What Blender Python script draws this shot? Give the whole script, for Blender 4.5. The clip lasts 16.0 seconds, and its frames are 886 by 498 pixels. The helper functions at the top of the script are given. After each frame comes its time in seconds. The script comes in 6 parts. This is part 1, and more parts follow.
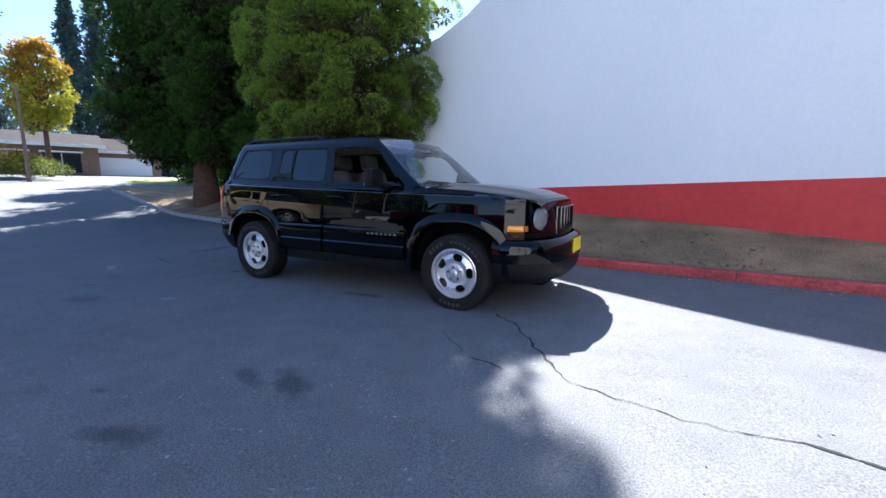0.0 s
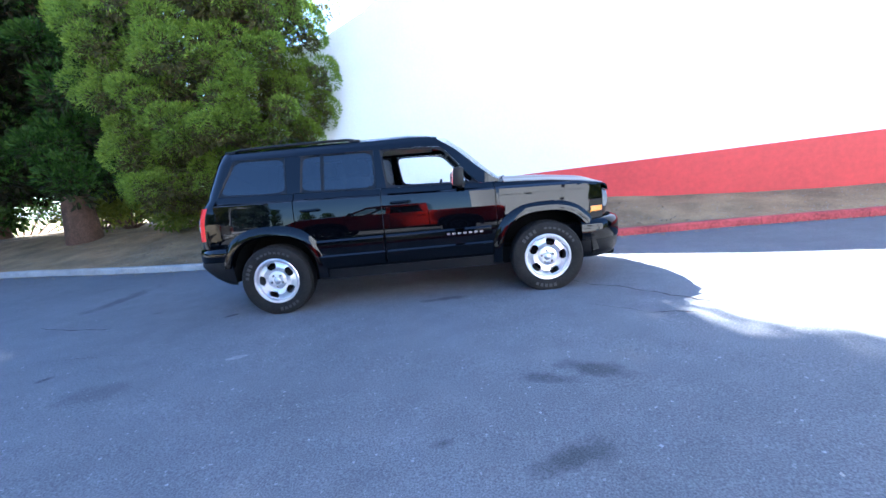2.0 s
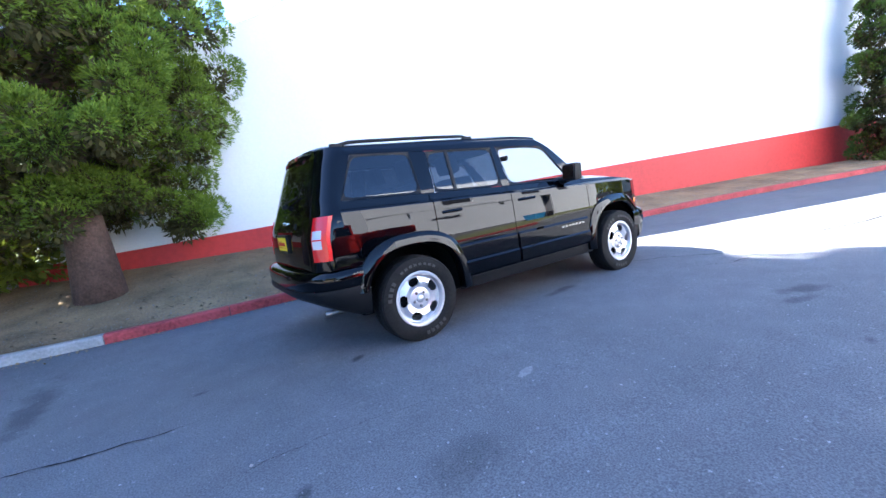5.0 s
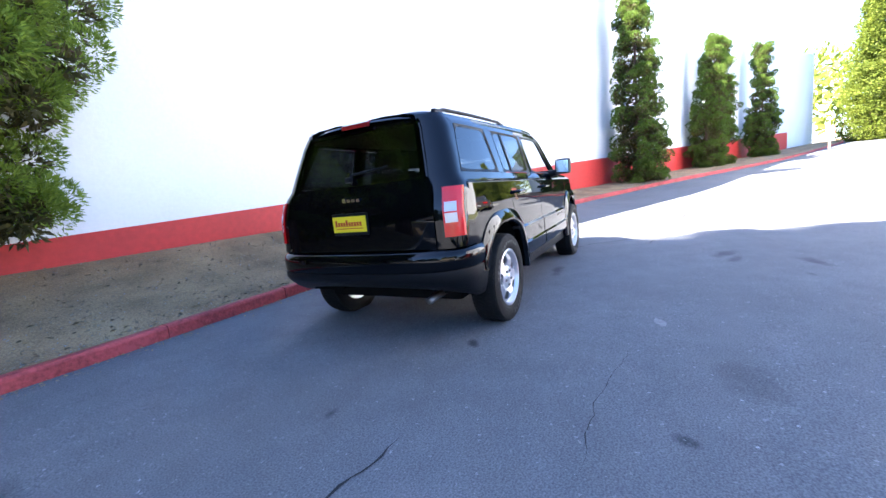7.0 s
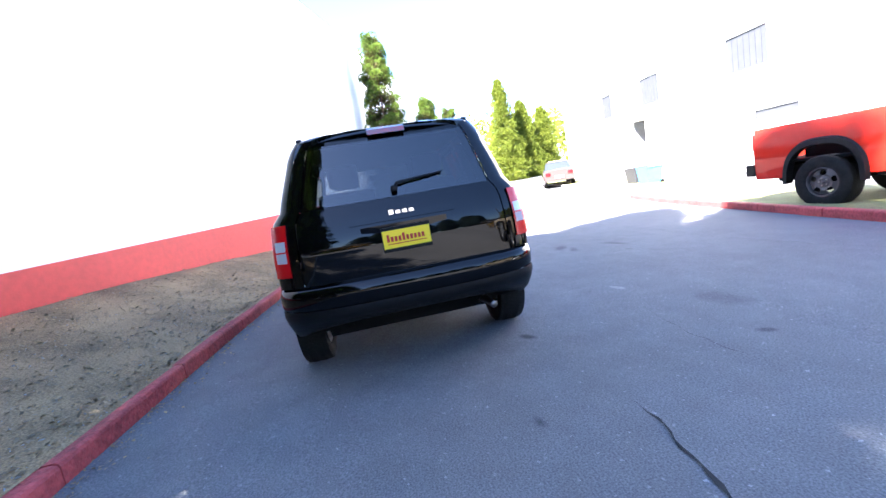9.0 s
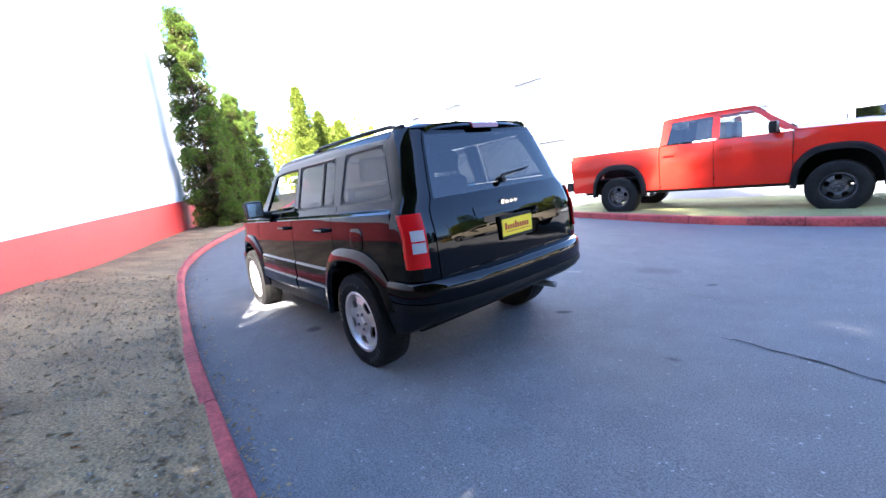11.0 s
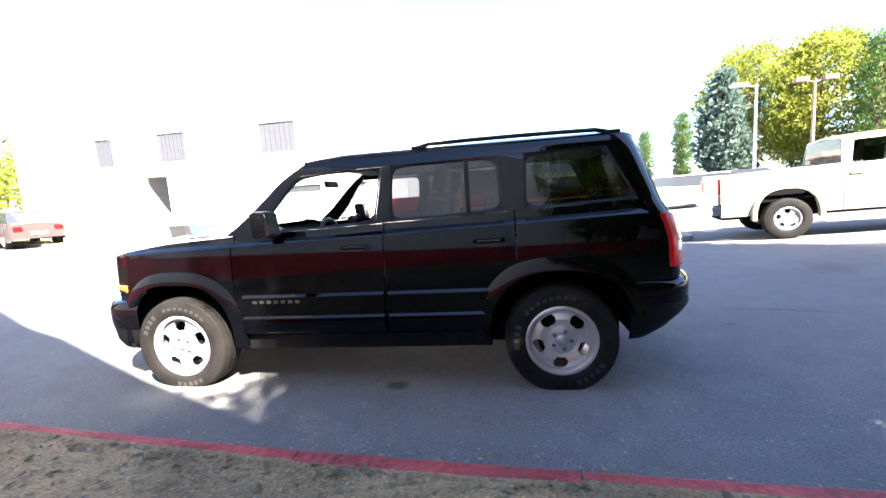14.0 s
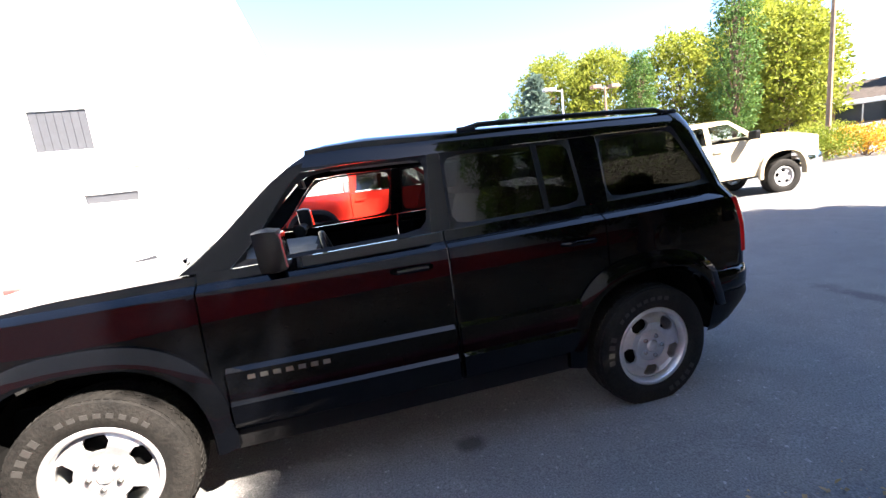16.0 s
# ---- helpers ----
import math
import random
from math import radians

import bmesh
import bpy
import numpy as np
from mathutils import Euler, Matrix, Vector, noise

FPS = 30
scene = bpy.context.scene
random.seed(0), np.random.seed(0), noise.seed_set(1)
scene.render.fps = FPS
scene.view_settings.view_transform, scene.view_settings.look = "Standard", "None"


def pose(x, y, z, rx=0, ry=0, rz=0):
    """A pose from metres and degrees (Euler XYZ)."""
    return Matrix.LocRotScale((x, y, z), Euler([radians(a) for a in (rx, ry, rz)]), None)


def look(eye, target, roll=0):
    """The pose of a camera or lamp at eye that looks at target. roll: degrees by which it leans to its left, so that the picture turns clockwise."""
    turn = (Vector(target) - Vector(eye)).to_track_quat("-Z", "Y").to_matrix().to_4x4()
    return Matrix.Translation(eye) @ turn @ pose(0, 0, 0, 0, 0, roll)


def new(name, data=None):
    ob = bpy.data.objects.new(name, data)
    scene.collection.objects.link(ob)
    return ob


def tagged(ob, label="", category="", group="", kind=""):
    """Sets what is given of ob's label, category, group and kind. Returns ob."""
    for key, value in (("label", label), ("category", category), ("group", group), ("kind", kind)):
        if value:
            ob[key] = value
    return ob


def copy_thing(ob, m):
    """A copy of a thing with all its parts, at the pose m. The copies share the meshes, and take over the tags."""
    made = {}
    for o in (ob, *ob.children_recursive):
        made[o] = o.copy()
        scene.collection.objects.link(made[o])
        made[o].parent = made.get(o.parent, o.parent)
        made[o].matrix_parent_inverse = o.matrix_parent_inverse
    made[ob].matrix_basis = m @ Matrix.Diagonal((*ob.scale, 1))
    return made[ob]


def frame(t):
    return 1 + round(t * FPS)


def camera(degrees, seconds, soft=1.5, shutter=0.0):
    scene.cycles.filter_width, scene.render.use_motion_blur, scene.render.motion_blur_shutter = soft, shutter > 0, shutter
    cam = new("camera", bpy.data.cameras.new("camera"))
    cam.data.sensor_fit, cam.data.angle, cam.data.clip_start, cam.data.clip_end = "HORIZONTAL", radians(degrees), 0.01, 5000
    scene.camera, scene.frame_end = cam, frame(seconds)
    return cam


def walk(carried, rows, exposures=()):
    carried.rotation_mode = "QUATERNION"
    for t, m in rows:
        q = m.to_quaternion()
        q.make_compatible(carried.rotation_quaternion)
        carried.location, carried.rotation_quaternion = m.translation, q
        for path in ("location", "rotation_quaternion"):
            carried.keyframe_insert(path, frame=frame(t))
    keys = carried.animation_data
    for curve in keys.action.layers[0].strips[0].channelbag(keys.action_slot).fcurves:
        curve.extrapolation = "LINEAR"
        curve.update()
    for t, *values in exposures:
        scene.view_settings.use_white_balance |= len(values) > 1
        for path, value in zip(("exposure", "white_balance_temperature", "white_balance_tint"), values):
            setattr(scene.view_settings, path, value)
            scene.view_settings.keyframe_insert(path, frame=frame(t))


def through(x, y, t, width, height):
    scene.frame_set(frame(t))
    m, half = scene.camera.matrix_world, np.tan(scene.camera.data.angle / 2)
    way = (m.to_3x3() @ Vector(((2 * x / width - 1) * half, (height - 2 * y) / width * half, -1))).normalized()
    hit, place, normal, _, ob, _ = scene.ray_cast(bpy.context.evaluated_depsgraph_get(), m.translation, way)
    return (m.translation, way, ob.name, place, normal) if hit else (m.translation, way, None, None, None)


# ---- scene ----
cam = camera(94.3, 16.0)
PATH = [
    (0, (2.938, -4.0, 1.096), (1.987, -2.266, 0.795), 0.3),
    (0.5, (2.366, -4.277, 1.096), (1.532, -2.49, 0.765), 1.2),
    (1, (1.741, -4.554, 1.108), (1.141, -2.672, 0.794), 2.5),
    (1.5, (1.076, -4.683, 1.105), (0.681, -2.763, 0.711), -1.2),
    (2, (0.412, -4.735, 1.143), (0.366, -2.762, 0.818), -5.4),
    (2.5, (-0.207, -4.665, 1.136), (-0.023, -2.698, 0.826), -6.4),
    (3, (-0.802, -4.539, 1.108), (-0.404, -2.596, 0.852), -6.1),
    (3.2, (-1.023, -4.499, 1.1), (-0.512, -2.585, 0.825), -5.6),
    (5.3, (-3.121, -3.474, 1.135), (-1.916, -1.9, 0.87), -7.9),
    (5.5, (-3.31, -3.331, 1.153), (-1.997, -1.852, 0.852), -7.3),
    (6, (-3.708, -2.884, 1.133), (-2.276, -1.527, 0.802), -7.6),
    (6.5, (-4.053, -2.444, 1.112), (-2.434, -1.298, 0.854), -7.5),
    (7, (-4.313, -1.939, 1.095), (-2.582, -0.984, 0.793), -6.2),
    (7.5, (-4.501, -1.404, 1.095), (-2.651, -0.701, 0.806), -5.1),
    (8, (-4.626, -0.867, 1.102), (-2.686, -0.52, 0.763), -5.8),
    (8.5, (-4.619, -0.327, 1.133), (-2.642, -0.232, 0.844), -5.5),
    (8.7, (-4.628, -0.119, 1.126), (-2.648, -0.202, 0.853), -7.3),
    (10.8, (-4.055, 1.924, 1.272), (-2.414, 0.834, 0.924), -7.8),
    (11, (-3.911, 2.083, 1.291), (-2.368, 0.862, 0.934), -7.3),
    (11.5, (-3.52, 2.436, 1.357), (-2.207, 0.991, 0.924), -8.3),
    (12, (-3.027, 2.676, 1.345), (-1.787, 1.156, 0.953), -10.2),
    (12.5, (-2.544, 2.936, 1.332), (-1.519, 1.259, 0.965), -8.4),
    (13, (-2.015, 3.165, 1.292), (-1.133, 1.396, 0.986), -7.0),
    (13.5, (-1.476, 3.285, 1.259), (-0.79, 1.418, 1.056), -5.5),
    (14, (-0.998, 3.371, 1.28), (-0.698, 1.41, 1.021), -3.9),
    (14.5, (-0.538, 3.315, 1.287), (-0.459, 1.351, 0.918), -3.7),
    (15, (-0.204, 3.193, 1.308), (-0.367, 1.227, 0.984), -2.6),
    (15.5, (0.108, 3.022, 1.344), (-0.284, 1.102, 0.943), -3.6),
    (16, (0.237, 2.661, 1.376), (-0.219, 0.743, 1.037), -6.5),
]
LIGHT = [(0, 2.3, 5700, 12), (1, 2.85, 5450, 11), (2.5, 3.8, 5400, 10), (6, 3.7, 5900, 14), (8.5, 3.9, 6200, 15), (12, 4.15, 6400, 15), (14, 3.75, 6850, 15), (16, 3.35, 7050, 15)]
walk(cam, [(t, look(eye, target, roll)) for t, eye, target, roll in PATH], LIGHT)

# ---- light ----
SUN_EL, SUN_AZ = radians(46.9), (-0.61, 0.792)
world = bpy.data.worlds.new("sky")
scene.world = world
world.use_nodes = True
wn = world.node_tree
sky = wn.nodes.new("ShaderNodeTexSky")
sky.sky_type, sky.sun_disc = "NISHITA", False
sky.sun_elevation = SUN_EL
sky.air_density, sky.dust_density, sky.ozone_density = 1.0, 0.5, 7.0
sky.sun_rotation = math.atan2(SUN_AZ[0], SUN_AZ[1])
wn.nodes["Background"].inputs["Strength"].default_value = 0.07
wn.links.new(sky.outputs["Color"], wn.nodes["Background"].inputs["Color"])
sun_dir = Vector((SUN_AZ[0], SUN_AZ[1], 0)).normalized() * math.cos(SUN_EL) + Vector((0, 0, math.sin(SUN_EL)))
sun = new("sun", bpy.data.lights.new("sun", "SUN"))
sun.data.energy, sun.data.angle, sun.data.color = 5.0, radians(0.6), (1.0, 0.95, 0.87)
sun.matrix_world = look(sun_dir * 60, (0, 0, 0))


# ---- material helpers ----
def mat(name, color, rough=0.6, metal=0.0, var=0.12, scale=6.0, fine=60.0, bump=0.0, bump_scale=None, coat=0.0, spec=0.5, tint=None, per_object=0.0):
    """A node material: two scales of noise on the colour, and fine relief."""
    m = bpy.data.materials.new(name)
    m.use_nodes = True
    t = m.node_tree
    n, l = t.nodes, t.links
    b = n["Principled BSDF"]
    b.inputs["Roughness"].default_value, b.inputs["Metallic"].default_value = rough, metal
    b.inputs["Coat Weight"].default_value = coat
    b.inputs["Coat Roughness"].default_value = 0.03
    b.inputs["Specular IOR Level"].default_value = spec
    c = n.new("ShaderNodeTexCoord")
    big, small = n.new("ShaderNodeTexNoise"), n.new("ShaderNodeTexNoise")
    big.inputs["Scale"].default_value, small.inputs["Scale"].default_value = scale, fine
    big.inputs["Detail"].default_value, small.inputs["Detail"].default_value = 5, 3
    for k in (big, small):
        l.new(c.outputs["Object"], k.inputs["Vector"])
    mix = n.new("ShaderNodeMix")
    mix.data_type = "RGBA"
    dark = tuple(v * (1 - var) for v in color)
    lite = tuple(min(1, v * (1 + var)) for v in (tint or color))
    mix.inputs["A"].default_value, mix.inputs["B"].default_value = (*dark, 1), (*lite, 1)
    add = n.new("ShaderNodeMath")
    add.operation = "MULTIPLY_ADD"
    add.inputs[1].default_value = 0.5
    half = n.new("ShaderNodeMath")
    half.operation = "MULTIPLY"
    half.inputs[1].default_value = 0.5
    l.new(small.outputs["Fac"], half.inputs[0])
    l.new(big.outputs["Fac"], add.inputs[0])
    l.new(half.outputs[0], add.inputs[2])
    ramp = n.new("ShaderNodeMapRange")
    ramp.inputs["From Min"].default_value, ramp.inputs["From Max"].default_value = 0.35, 0.65
    l.new(add.outputs[0], ramp.inputs["Value"])
    fac = ramp.outputs["Result"]
    if per_object:
        info, sh = n.new("ShaderNodeObjectInfo"), n.new("ShaderNodeMath")
        sh.operation = "MULTIPLY_ADD"
        sh.inputs[1].default_value = per_object
        l.new(info.outputs["Random"], sh.inputs[0])
        l.new(fac, sh.inputs[2])
        fac = sh.outputs[0]
    l.new(fac, mix.inputs["Factor"])
    l.new(mix.outputs["Result"], b.inputs["Base Color"])
    if bump:
        bp, tex = n.new("ShaderNodeBump"), n.new("ShaderNodeTexNoise")
        tex.inputs["Scale"].default_value, tex.inputs["Detail"].default_value = bump_scale or fine, 4
        bp.inputs["Strength"].default_value, bp.inputs["Distance"].default_value = bump, 0.02
        l.new(c.outputs["Object"], tex.inputs["Vector"])
        l.new(tex.outputs["Fac"], bp.inputs["Height"])
        l.new(bp.outputs["Normal"], b.inputs["Normal"])
    return m


def plain(name, color, rough=0.4, metal=0.0, emit=0.0, trans=0.0, coat=0.0, ior=1.45):
    m = bpy.data.materials.new(name)
    m.use_nodes = True
    b = m.node_tree.nodes["Principled BSDF"]
    b.inputs["Base Color"].default_value = (*color, 1)
    b.inputs["Roughness"].default_value, b.inputs["Metallic"].default_value = rough, metal
    b.inputs["Transmission Weight"].default_value, b.inputs["IOR"].default_value = trans, ior
    b.inputs["Coat Weight"].default_value = coat
    if emit:
        b.inputs["Emission Color"].default_value, b.inputs["Emission Strength"].default_value = (*color, 1), emit
    return m


# ---- mesh helpers ----
def mesh_of(name, bm, material, smooth=False):
    me = bpy.data.meshes.new(name)
    bm.to_mesh(me)
    bm.free()
    for m in material if isinstance(material, (list, tuple)) else [material]:
        me.materials.append(m)
    if smooth:
        me.polygons.foreach_set("use_smooth", [True] * len(me.polygons))
    return me


def thing(name, label, category, group="", kind="", at=None):
    ob = new(name)
    if at is not None:
        ob.matrix_world = at
    return tagged(ob, label, category, group, kind)


def part(name, bm, material, parent=None, label="", smooth=False):
    ob = new(name, mesh_of(name, bm, material, smooth))
    if parent is not None:
        ob.parent = parent
    return tagged(ob, label)


def data(verts, faces):
    bm = bmesh.new()
    vs = [bm.verts.new(v) for v in verts]
    for f in faces:
        try:
            bm.faces.new([vs[i] for i in f])
        except ValueError:
            pass
    bmesh.ops.recalc_face_normals(bm, faces=bm.faces)
    return bm


def add_box(bm, lo, hi, bevel=0.0, m=None):
    sub = bmesh.ops.create_cube(bm, size=1.0)
    vs = sub["verts"]
    c, d = (Vector(lo) + Vector(hi)) / 2, Vector(hi) - Vector(lo)
    for v in vs:
        v.co = Vector((v.co.x * d.x, v.co.y * d.y, v.co.z * d.z)) + c
    if bevel:
        es = list({e for v in vs for e in v.link_edges})
        made = bmesh.ops.bevel(bm, geom=es, offset=bevel, segments=2, affect="EDGES", profile=0.7)
        vs = list({v for f in made["faces"] for v in f.verts} | {v for v in vs if v.is_valid})
    if m is not None:
        for v in vs:
            v.co = m @ v.co
    return vs


def box(lo, hi, bevel=0.0, m=None):
    bm = bmesh.new()
    add_box(bm, lo, hi, bevel, m)
    return bm


def add_tube(bm, pts, r, sides=8, cap=True):
    """A tube along points; r may be a list."""
    rings, n = [], len(pts)
    pts = [Vector(p) for p in pts]
    for i, p in enumerate(pts):
        d = (pts[min(i + 1, n - 1)] - pts[max(i - 1, 0)]).normalized()
        side = d.cross(Vector((0, 0, 1)) if abs(d.z) < 0.95 else Vector((1, 0, 0))).normalized()
        up = side.cross(d)
        rr = r[i] if isinstance(r, (list, tuple)) else r
        rings.append([bm.verts.new(p + rr * (math.cos(a) * side + math.sin(a) * up)) for a in [2 * math.pi * k / sides for k in range(sides)]])
    for a, b in zip(rings, rings[1:]):
        for k in range(sides):
            bm.faces.new((a[k], a[(k + 1) % sides], b[(k + 1) % sides], b[k]))
    if cap:
        bm.faces.new(rings[0][::-1])
        bm.faces.new(rings[-1])
    return rings


def tube(pts, r, sides=8):
    bm = bmesh.new()
    add_tube(bm, pts, r, sides)
    return bm


def spun(profile, steps=48, axis="y"):
    """Turn a profile of (radius, along) about an axis."""
    bm = bmesh.new()
    rings = []
    for k in range(steps):
        a = 2 * math.pi * k / steps
        ring = []
        for r, h in profile:
            ring.append(bm.verts.new((r * math.cos(a), h, r * math.sin(a)) if axis == "y" else (r * math.cos(a), r * math.sin(a), h)))
        rings.append(ring)
    for k in range(steps):
        a, b = rings[k], rings[(k + 1) % steps]
        for i in range(len(profile) - 1):
            bm.faces.new((a[i], a[i + 1], b[i + 1], b[i]))
    bmesh.ops.remove_doubles(bm, verts=bm.verts, dist=1e-5)
    bmesh.ops.recalc_face_normals(bm, faces=bm.faces)
    return bm


def lerp(rows, x):
    """Piecewise-linear value of rows (x, value)."""
    if x <= rows[0][0]:
        return rows[0][1]
    for (a, p), (b, q) in zip(rows, rows[1:]):
        if x <= b:
            return p + (q - p) * (x - a) / (b - a)
    return rows[-1][1]


def sm(a, b, x):
    u = min(1, max(0, (x - a) / (b - a)))
    return u * u * (3 - 2 * u)


# ---- materials ----
def asphalt_mat():
    """Worn asphalt: broad mottling, pale stones in a dark binder, small pits."""
    m = bpy.data.materials.new("asphalt")
    m.use_nodes = True
    n, l = m.node_tree.nodes, m.node_tree.links
    b = n["Principled BSDF"]
    b.inputs["Roughness"].default_value = 0.9
    b.inputs["Specular IOR Level"].default_value = 0.3
    c = n.new("ShaderNodeTexCoord")

    def tex(scale, detail, kind="ShaderNodeTexNoise"):
        t = n.new(kind)
        t.inputs["Scale"].default_value = scale
        if kind == "ShaderNodeTexNoise":
            t.inputs["Detail"].default_value = detail
        l.new(c.outputs["Object"], t.inputs["Vector"])
        return t

    def ranged(out, a, z, lo, hi):
        t = n.new("ShaderNodeMapRange")
        for k, v in (("From Min", a), ("From Max", z), ("To Min", lo), ("To Max", hi)):
            t.inputs[k].default_value = v
        l.new(out, t.inputs["Value"])
        return t.outputs["Result"]

    def times(a, z):
        t = n.new("ShaderNodeMath")
        t.operation = "MULTIPLY"
        l.new(a, t.inputs[0])
        l.new(z, t.inputs[1])
        return t.outputs[0]

    broad = ranged(tex(0.55, 6).outputs["Fac"], 0.3, 0.7, 0.90, 1.10)
    patch = ranged(tex(4.5, 5).outputs["Fac"], 0.3, 0.7, 0.93, 1.07)
    grain = ranged(tex(120, 3).outputs["Fac"], 0.3, 0.7, 0.62, 1.38)
    cell = tex(85, 0, "ShaderNodeTexVoronoi")
    stone = ranged(cell.outputs["Color"], 0.90, 0.98, 1.0, 2.1)
    v = times(times(broad, patch), times(grain, stone))
    # old oil and damp marks: x, y, half length, half width, turn, strength
    warp = n.new("ShaderNodeTexNoise")
    warp.inputs["Scale"].default_value, warp.inputs["Detail"].default_value = 6, 5
    l.new(c.outputs["Object"], warp.inputs["Vector"])
    for x, y, rx, ry, turn, k in ((1.17, -2.52, 0.17, 0.085, -30, 0.5), (0.9, -2.58, 0.12, 0.05, -20, 0.62), (0.9, -3.18, 0.13, 0.07, 20, 0.6), (0.77, -3.24, 0.12, 0.05, 20, 0.7), (0.3, -3.06, 0.05, 0.03, 20, 0.6),
                                  (-1.87, -0.75, 0.06, 0.03, 30, 0.35), (-1.97, -2.27, 0.22, 0.10, 15, 0.72), (-0.23, 0.82, 0.07, 0.05, 15, 0.4), (0.95, 0.98, 0.06, 0.04, 40, 0.45), (0.3, -0.85, 0.2, 0.05, 5, 0.5),
                                  (-2.6, -2.0, 0.05, 0.03, 60, 0.5), (-2.9, -0.4, 0.06, 0.03, 10, 0.5), (-3.94, 0.45, 0.55, 0.10, 88, 0.6), (4.6, -2.7, 0.4, 0.15, -15, 0.75), (-5.2, -2.6, 0.5, 0.25, 40, 0.8)):
        mp = n.new("ShaderNodeMapping")
        mp.vector_type = "TEXTURE"
        mp.inputs["Location"].default_value = (x, y, 0)
        mp.inputs["Rotation"].default_value = (0, 0, radians(turn))
        mp.inputs["Scale"].default_value = (rx, ry, 1000)
        l.new(c.outputs["Object"], mp.inputs["Vector"])
        ln = n.new("ShaderNodeVectorMath")
        ln.operation = "LENGTH"
        l.new(mp.outputs["Vector"], ln.inputs[0])
        ad = n.new("ShaderNodeMath")
        ad.operation = "MULTIPLY_ADD"
        ad.inputs[1].default_value = 2.4
        l.new(warp.outputs["Fac"], ad.inputs[0])
        l.new(ln.outputs["Value"], ad.inputs[2])
        v = times(v, ranged(ad.outputs[0], 1.7, 2.6, k, 1.0))
    mix = n.new("ShaderNodeMix")
    mix.data_type = "RGBA"
    mix.clamp_factor = False
    mix.inputs["A"].default_value, mix.inputs["B"].default_value = (0, 0, 0, 1), (0.128, 0.127, 0.127, 1)
    l.new(v, mix.inputs["Factor"])
    l.new(mix.outputs["Result"], b.inputs["Base Color"])
    bp = n.new("ShaderNodeBump")
    bp.inputs["Strength"].default_value, bp.inputs["Distance"].default_value = 0.45, 0.004
    l.new(tex(110, 4).outputs["Fac"], bp.inputs["Height"])
    l.new(bp.outputs["Normal"], b.inputs["Normal"])
    return m


M_ASPHALT = asphalt_mat()
M_DIRT = mat("dry_dirt", (0.165, 0.104, 0.047), 0.97, var=0.42, scale=1.6, fine=70, bump=0.7, bump_scale=55, tint=(0.275, 0.187, 0.095))
M_WALL = mat("white_stucco", (0.78, 0.78, 0.77), 0.85, var=0.04, scale=0.6, fine=25, bump=0.12, bump_scale=60)
M_RED = mat("red_wall_paint", (0.52, 0.035, 0.03), 0.6, var=0.14, scale=0.8, fine=12, bump=0.1, bump_scale=50)
M_KERB_RED = mat("red_kerb_paint", (0.24, 0.025, 0.026), 0.75, var=0.4, scale=3.0, fine=30, bump=0.5, bump_scale=50, tint=(0.34, 0.05, 0.047), per_object=0.3)
M_KERB = mat("concrete_kerb", (0.30, 0.295, 0.28), 0.9, var=0.25, scale=3.0, fine=40, bump=0.5, bump_scale=60)
M_BARK = mat("bark", (0.115, 0.066, 0.045), 0.95, var=0.4, scale=6, fine=30, bump=1.0, bump_scale=18)
M_BUILDING = mat("white_siding", (0.8, 0.79, 0.77), 0.7, var=0.04, scale=0.7, fine=20)
M_GRASS = mat("dry_grass_ground", (0.20, 0.17, 0.075), 0.95, var=0.4, scale=1.5, fine=30, bump=0.8, bump_scale=40, tint=(0.16, 0.18, 0.06))

# ---- the lie of the land ----
KERB = [(-60, 60), (-27, 22), (-24, 13), (-22.5, 8.2), (-21.5, 6.2), (-19.5, 5.3), (-16.5, 4.75), (-14, 4.4), (-8.4, 3.2), (-5.35, 2.33), (-4.5, 2.1), (-3.7, 1.93), (-1.4, 1.83), (0, 1.75), (2.5, 1.51), (4.5, 1.26),
        (6, 0.93), (8, 0.2), (9.5, -0.55), (13, -2.4), (20, -5.8), (30, -10.3), (38, -13.6), (60, -22)]
BASE = [(-6, 0.62), (1, 0.66), (4, 0.56), (8, 0.49), (13, 0.5), (19, 0.62), (38, 1.0), (60, 1.6)]


def kerb_y(x):
    return sum(lerp(KERB, x + d) for d in (-0.8, -0.4, 0, 0.4, 0.8)) / 5 - 0.01


def wall_y(x):
    return 3.95 - 0.27 * x - 0.003 * x * x


def road(x, y):
    """Height of the paved ground."""
    up = 0.068 * math.log1p(math.exp(min(30, (x - 4) / 2)))
    side = -0.04 * min(5, max(0, -2.5 - y))
    gutter = 0.05 * (1 - sm(0, 1.5, kerb_y(x) - y))
    west = 0.05 * min(9, max(0, -5.5 - x)) * sm(-2, -5, y)
    return min(up, 3.5) + side + west + gutter + 1.9 * sm(-22, -43, x) + 0.8 * sm(-11, -21, x) * (1 - sm(-22, -43, x)) * sm(-4, 0, y)


def bank(x, y):
    """Height of the dirt bank between the kerb and the wall."""
    k, w = kerb_y(x) + 0.08, max(wall_y(max(x, -6.4)), kerb_y(x) + 1.6)
    u = min(1.0, max(0.0, (y - k) / (w - k)))
    low = road(x, kerb_y(x)) + 0.112
    return low + (max(lerp(BASE, x), low) - low) * u ** 1.15 + 0.012 * noise.noise((x * 1.7, y * 1.7, 0)) * sm(0, 0.3, u) + 0.010 * noise.noise((x * 6, y * 6, 4)) * sm(0, 0.08, u)


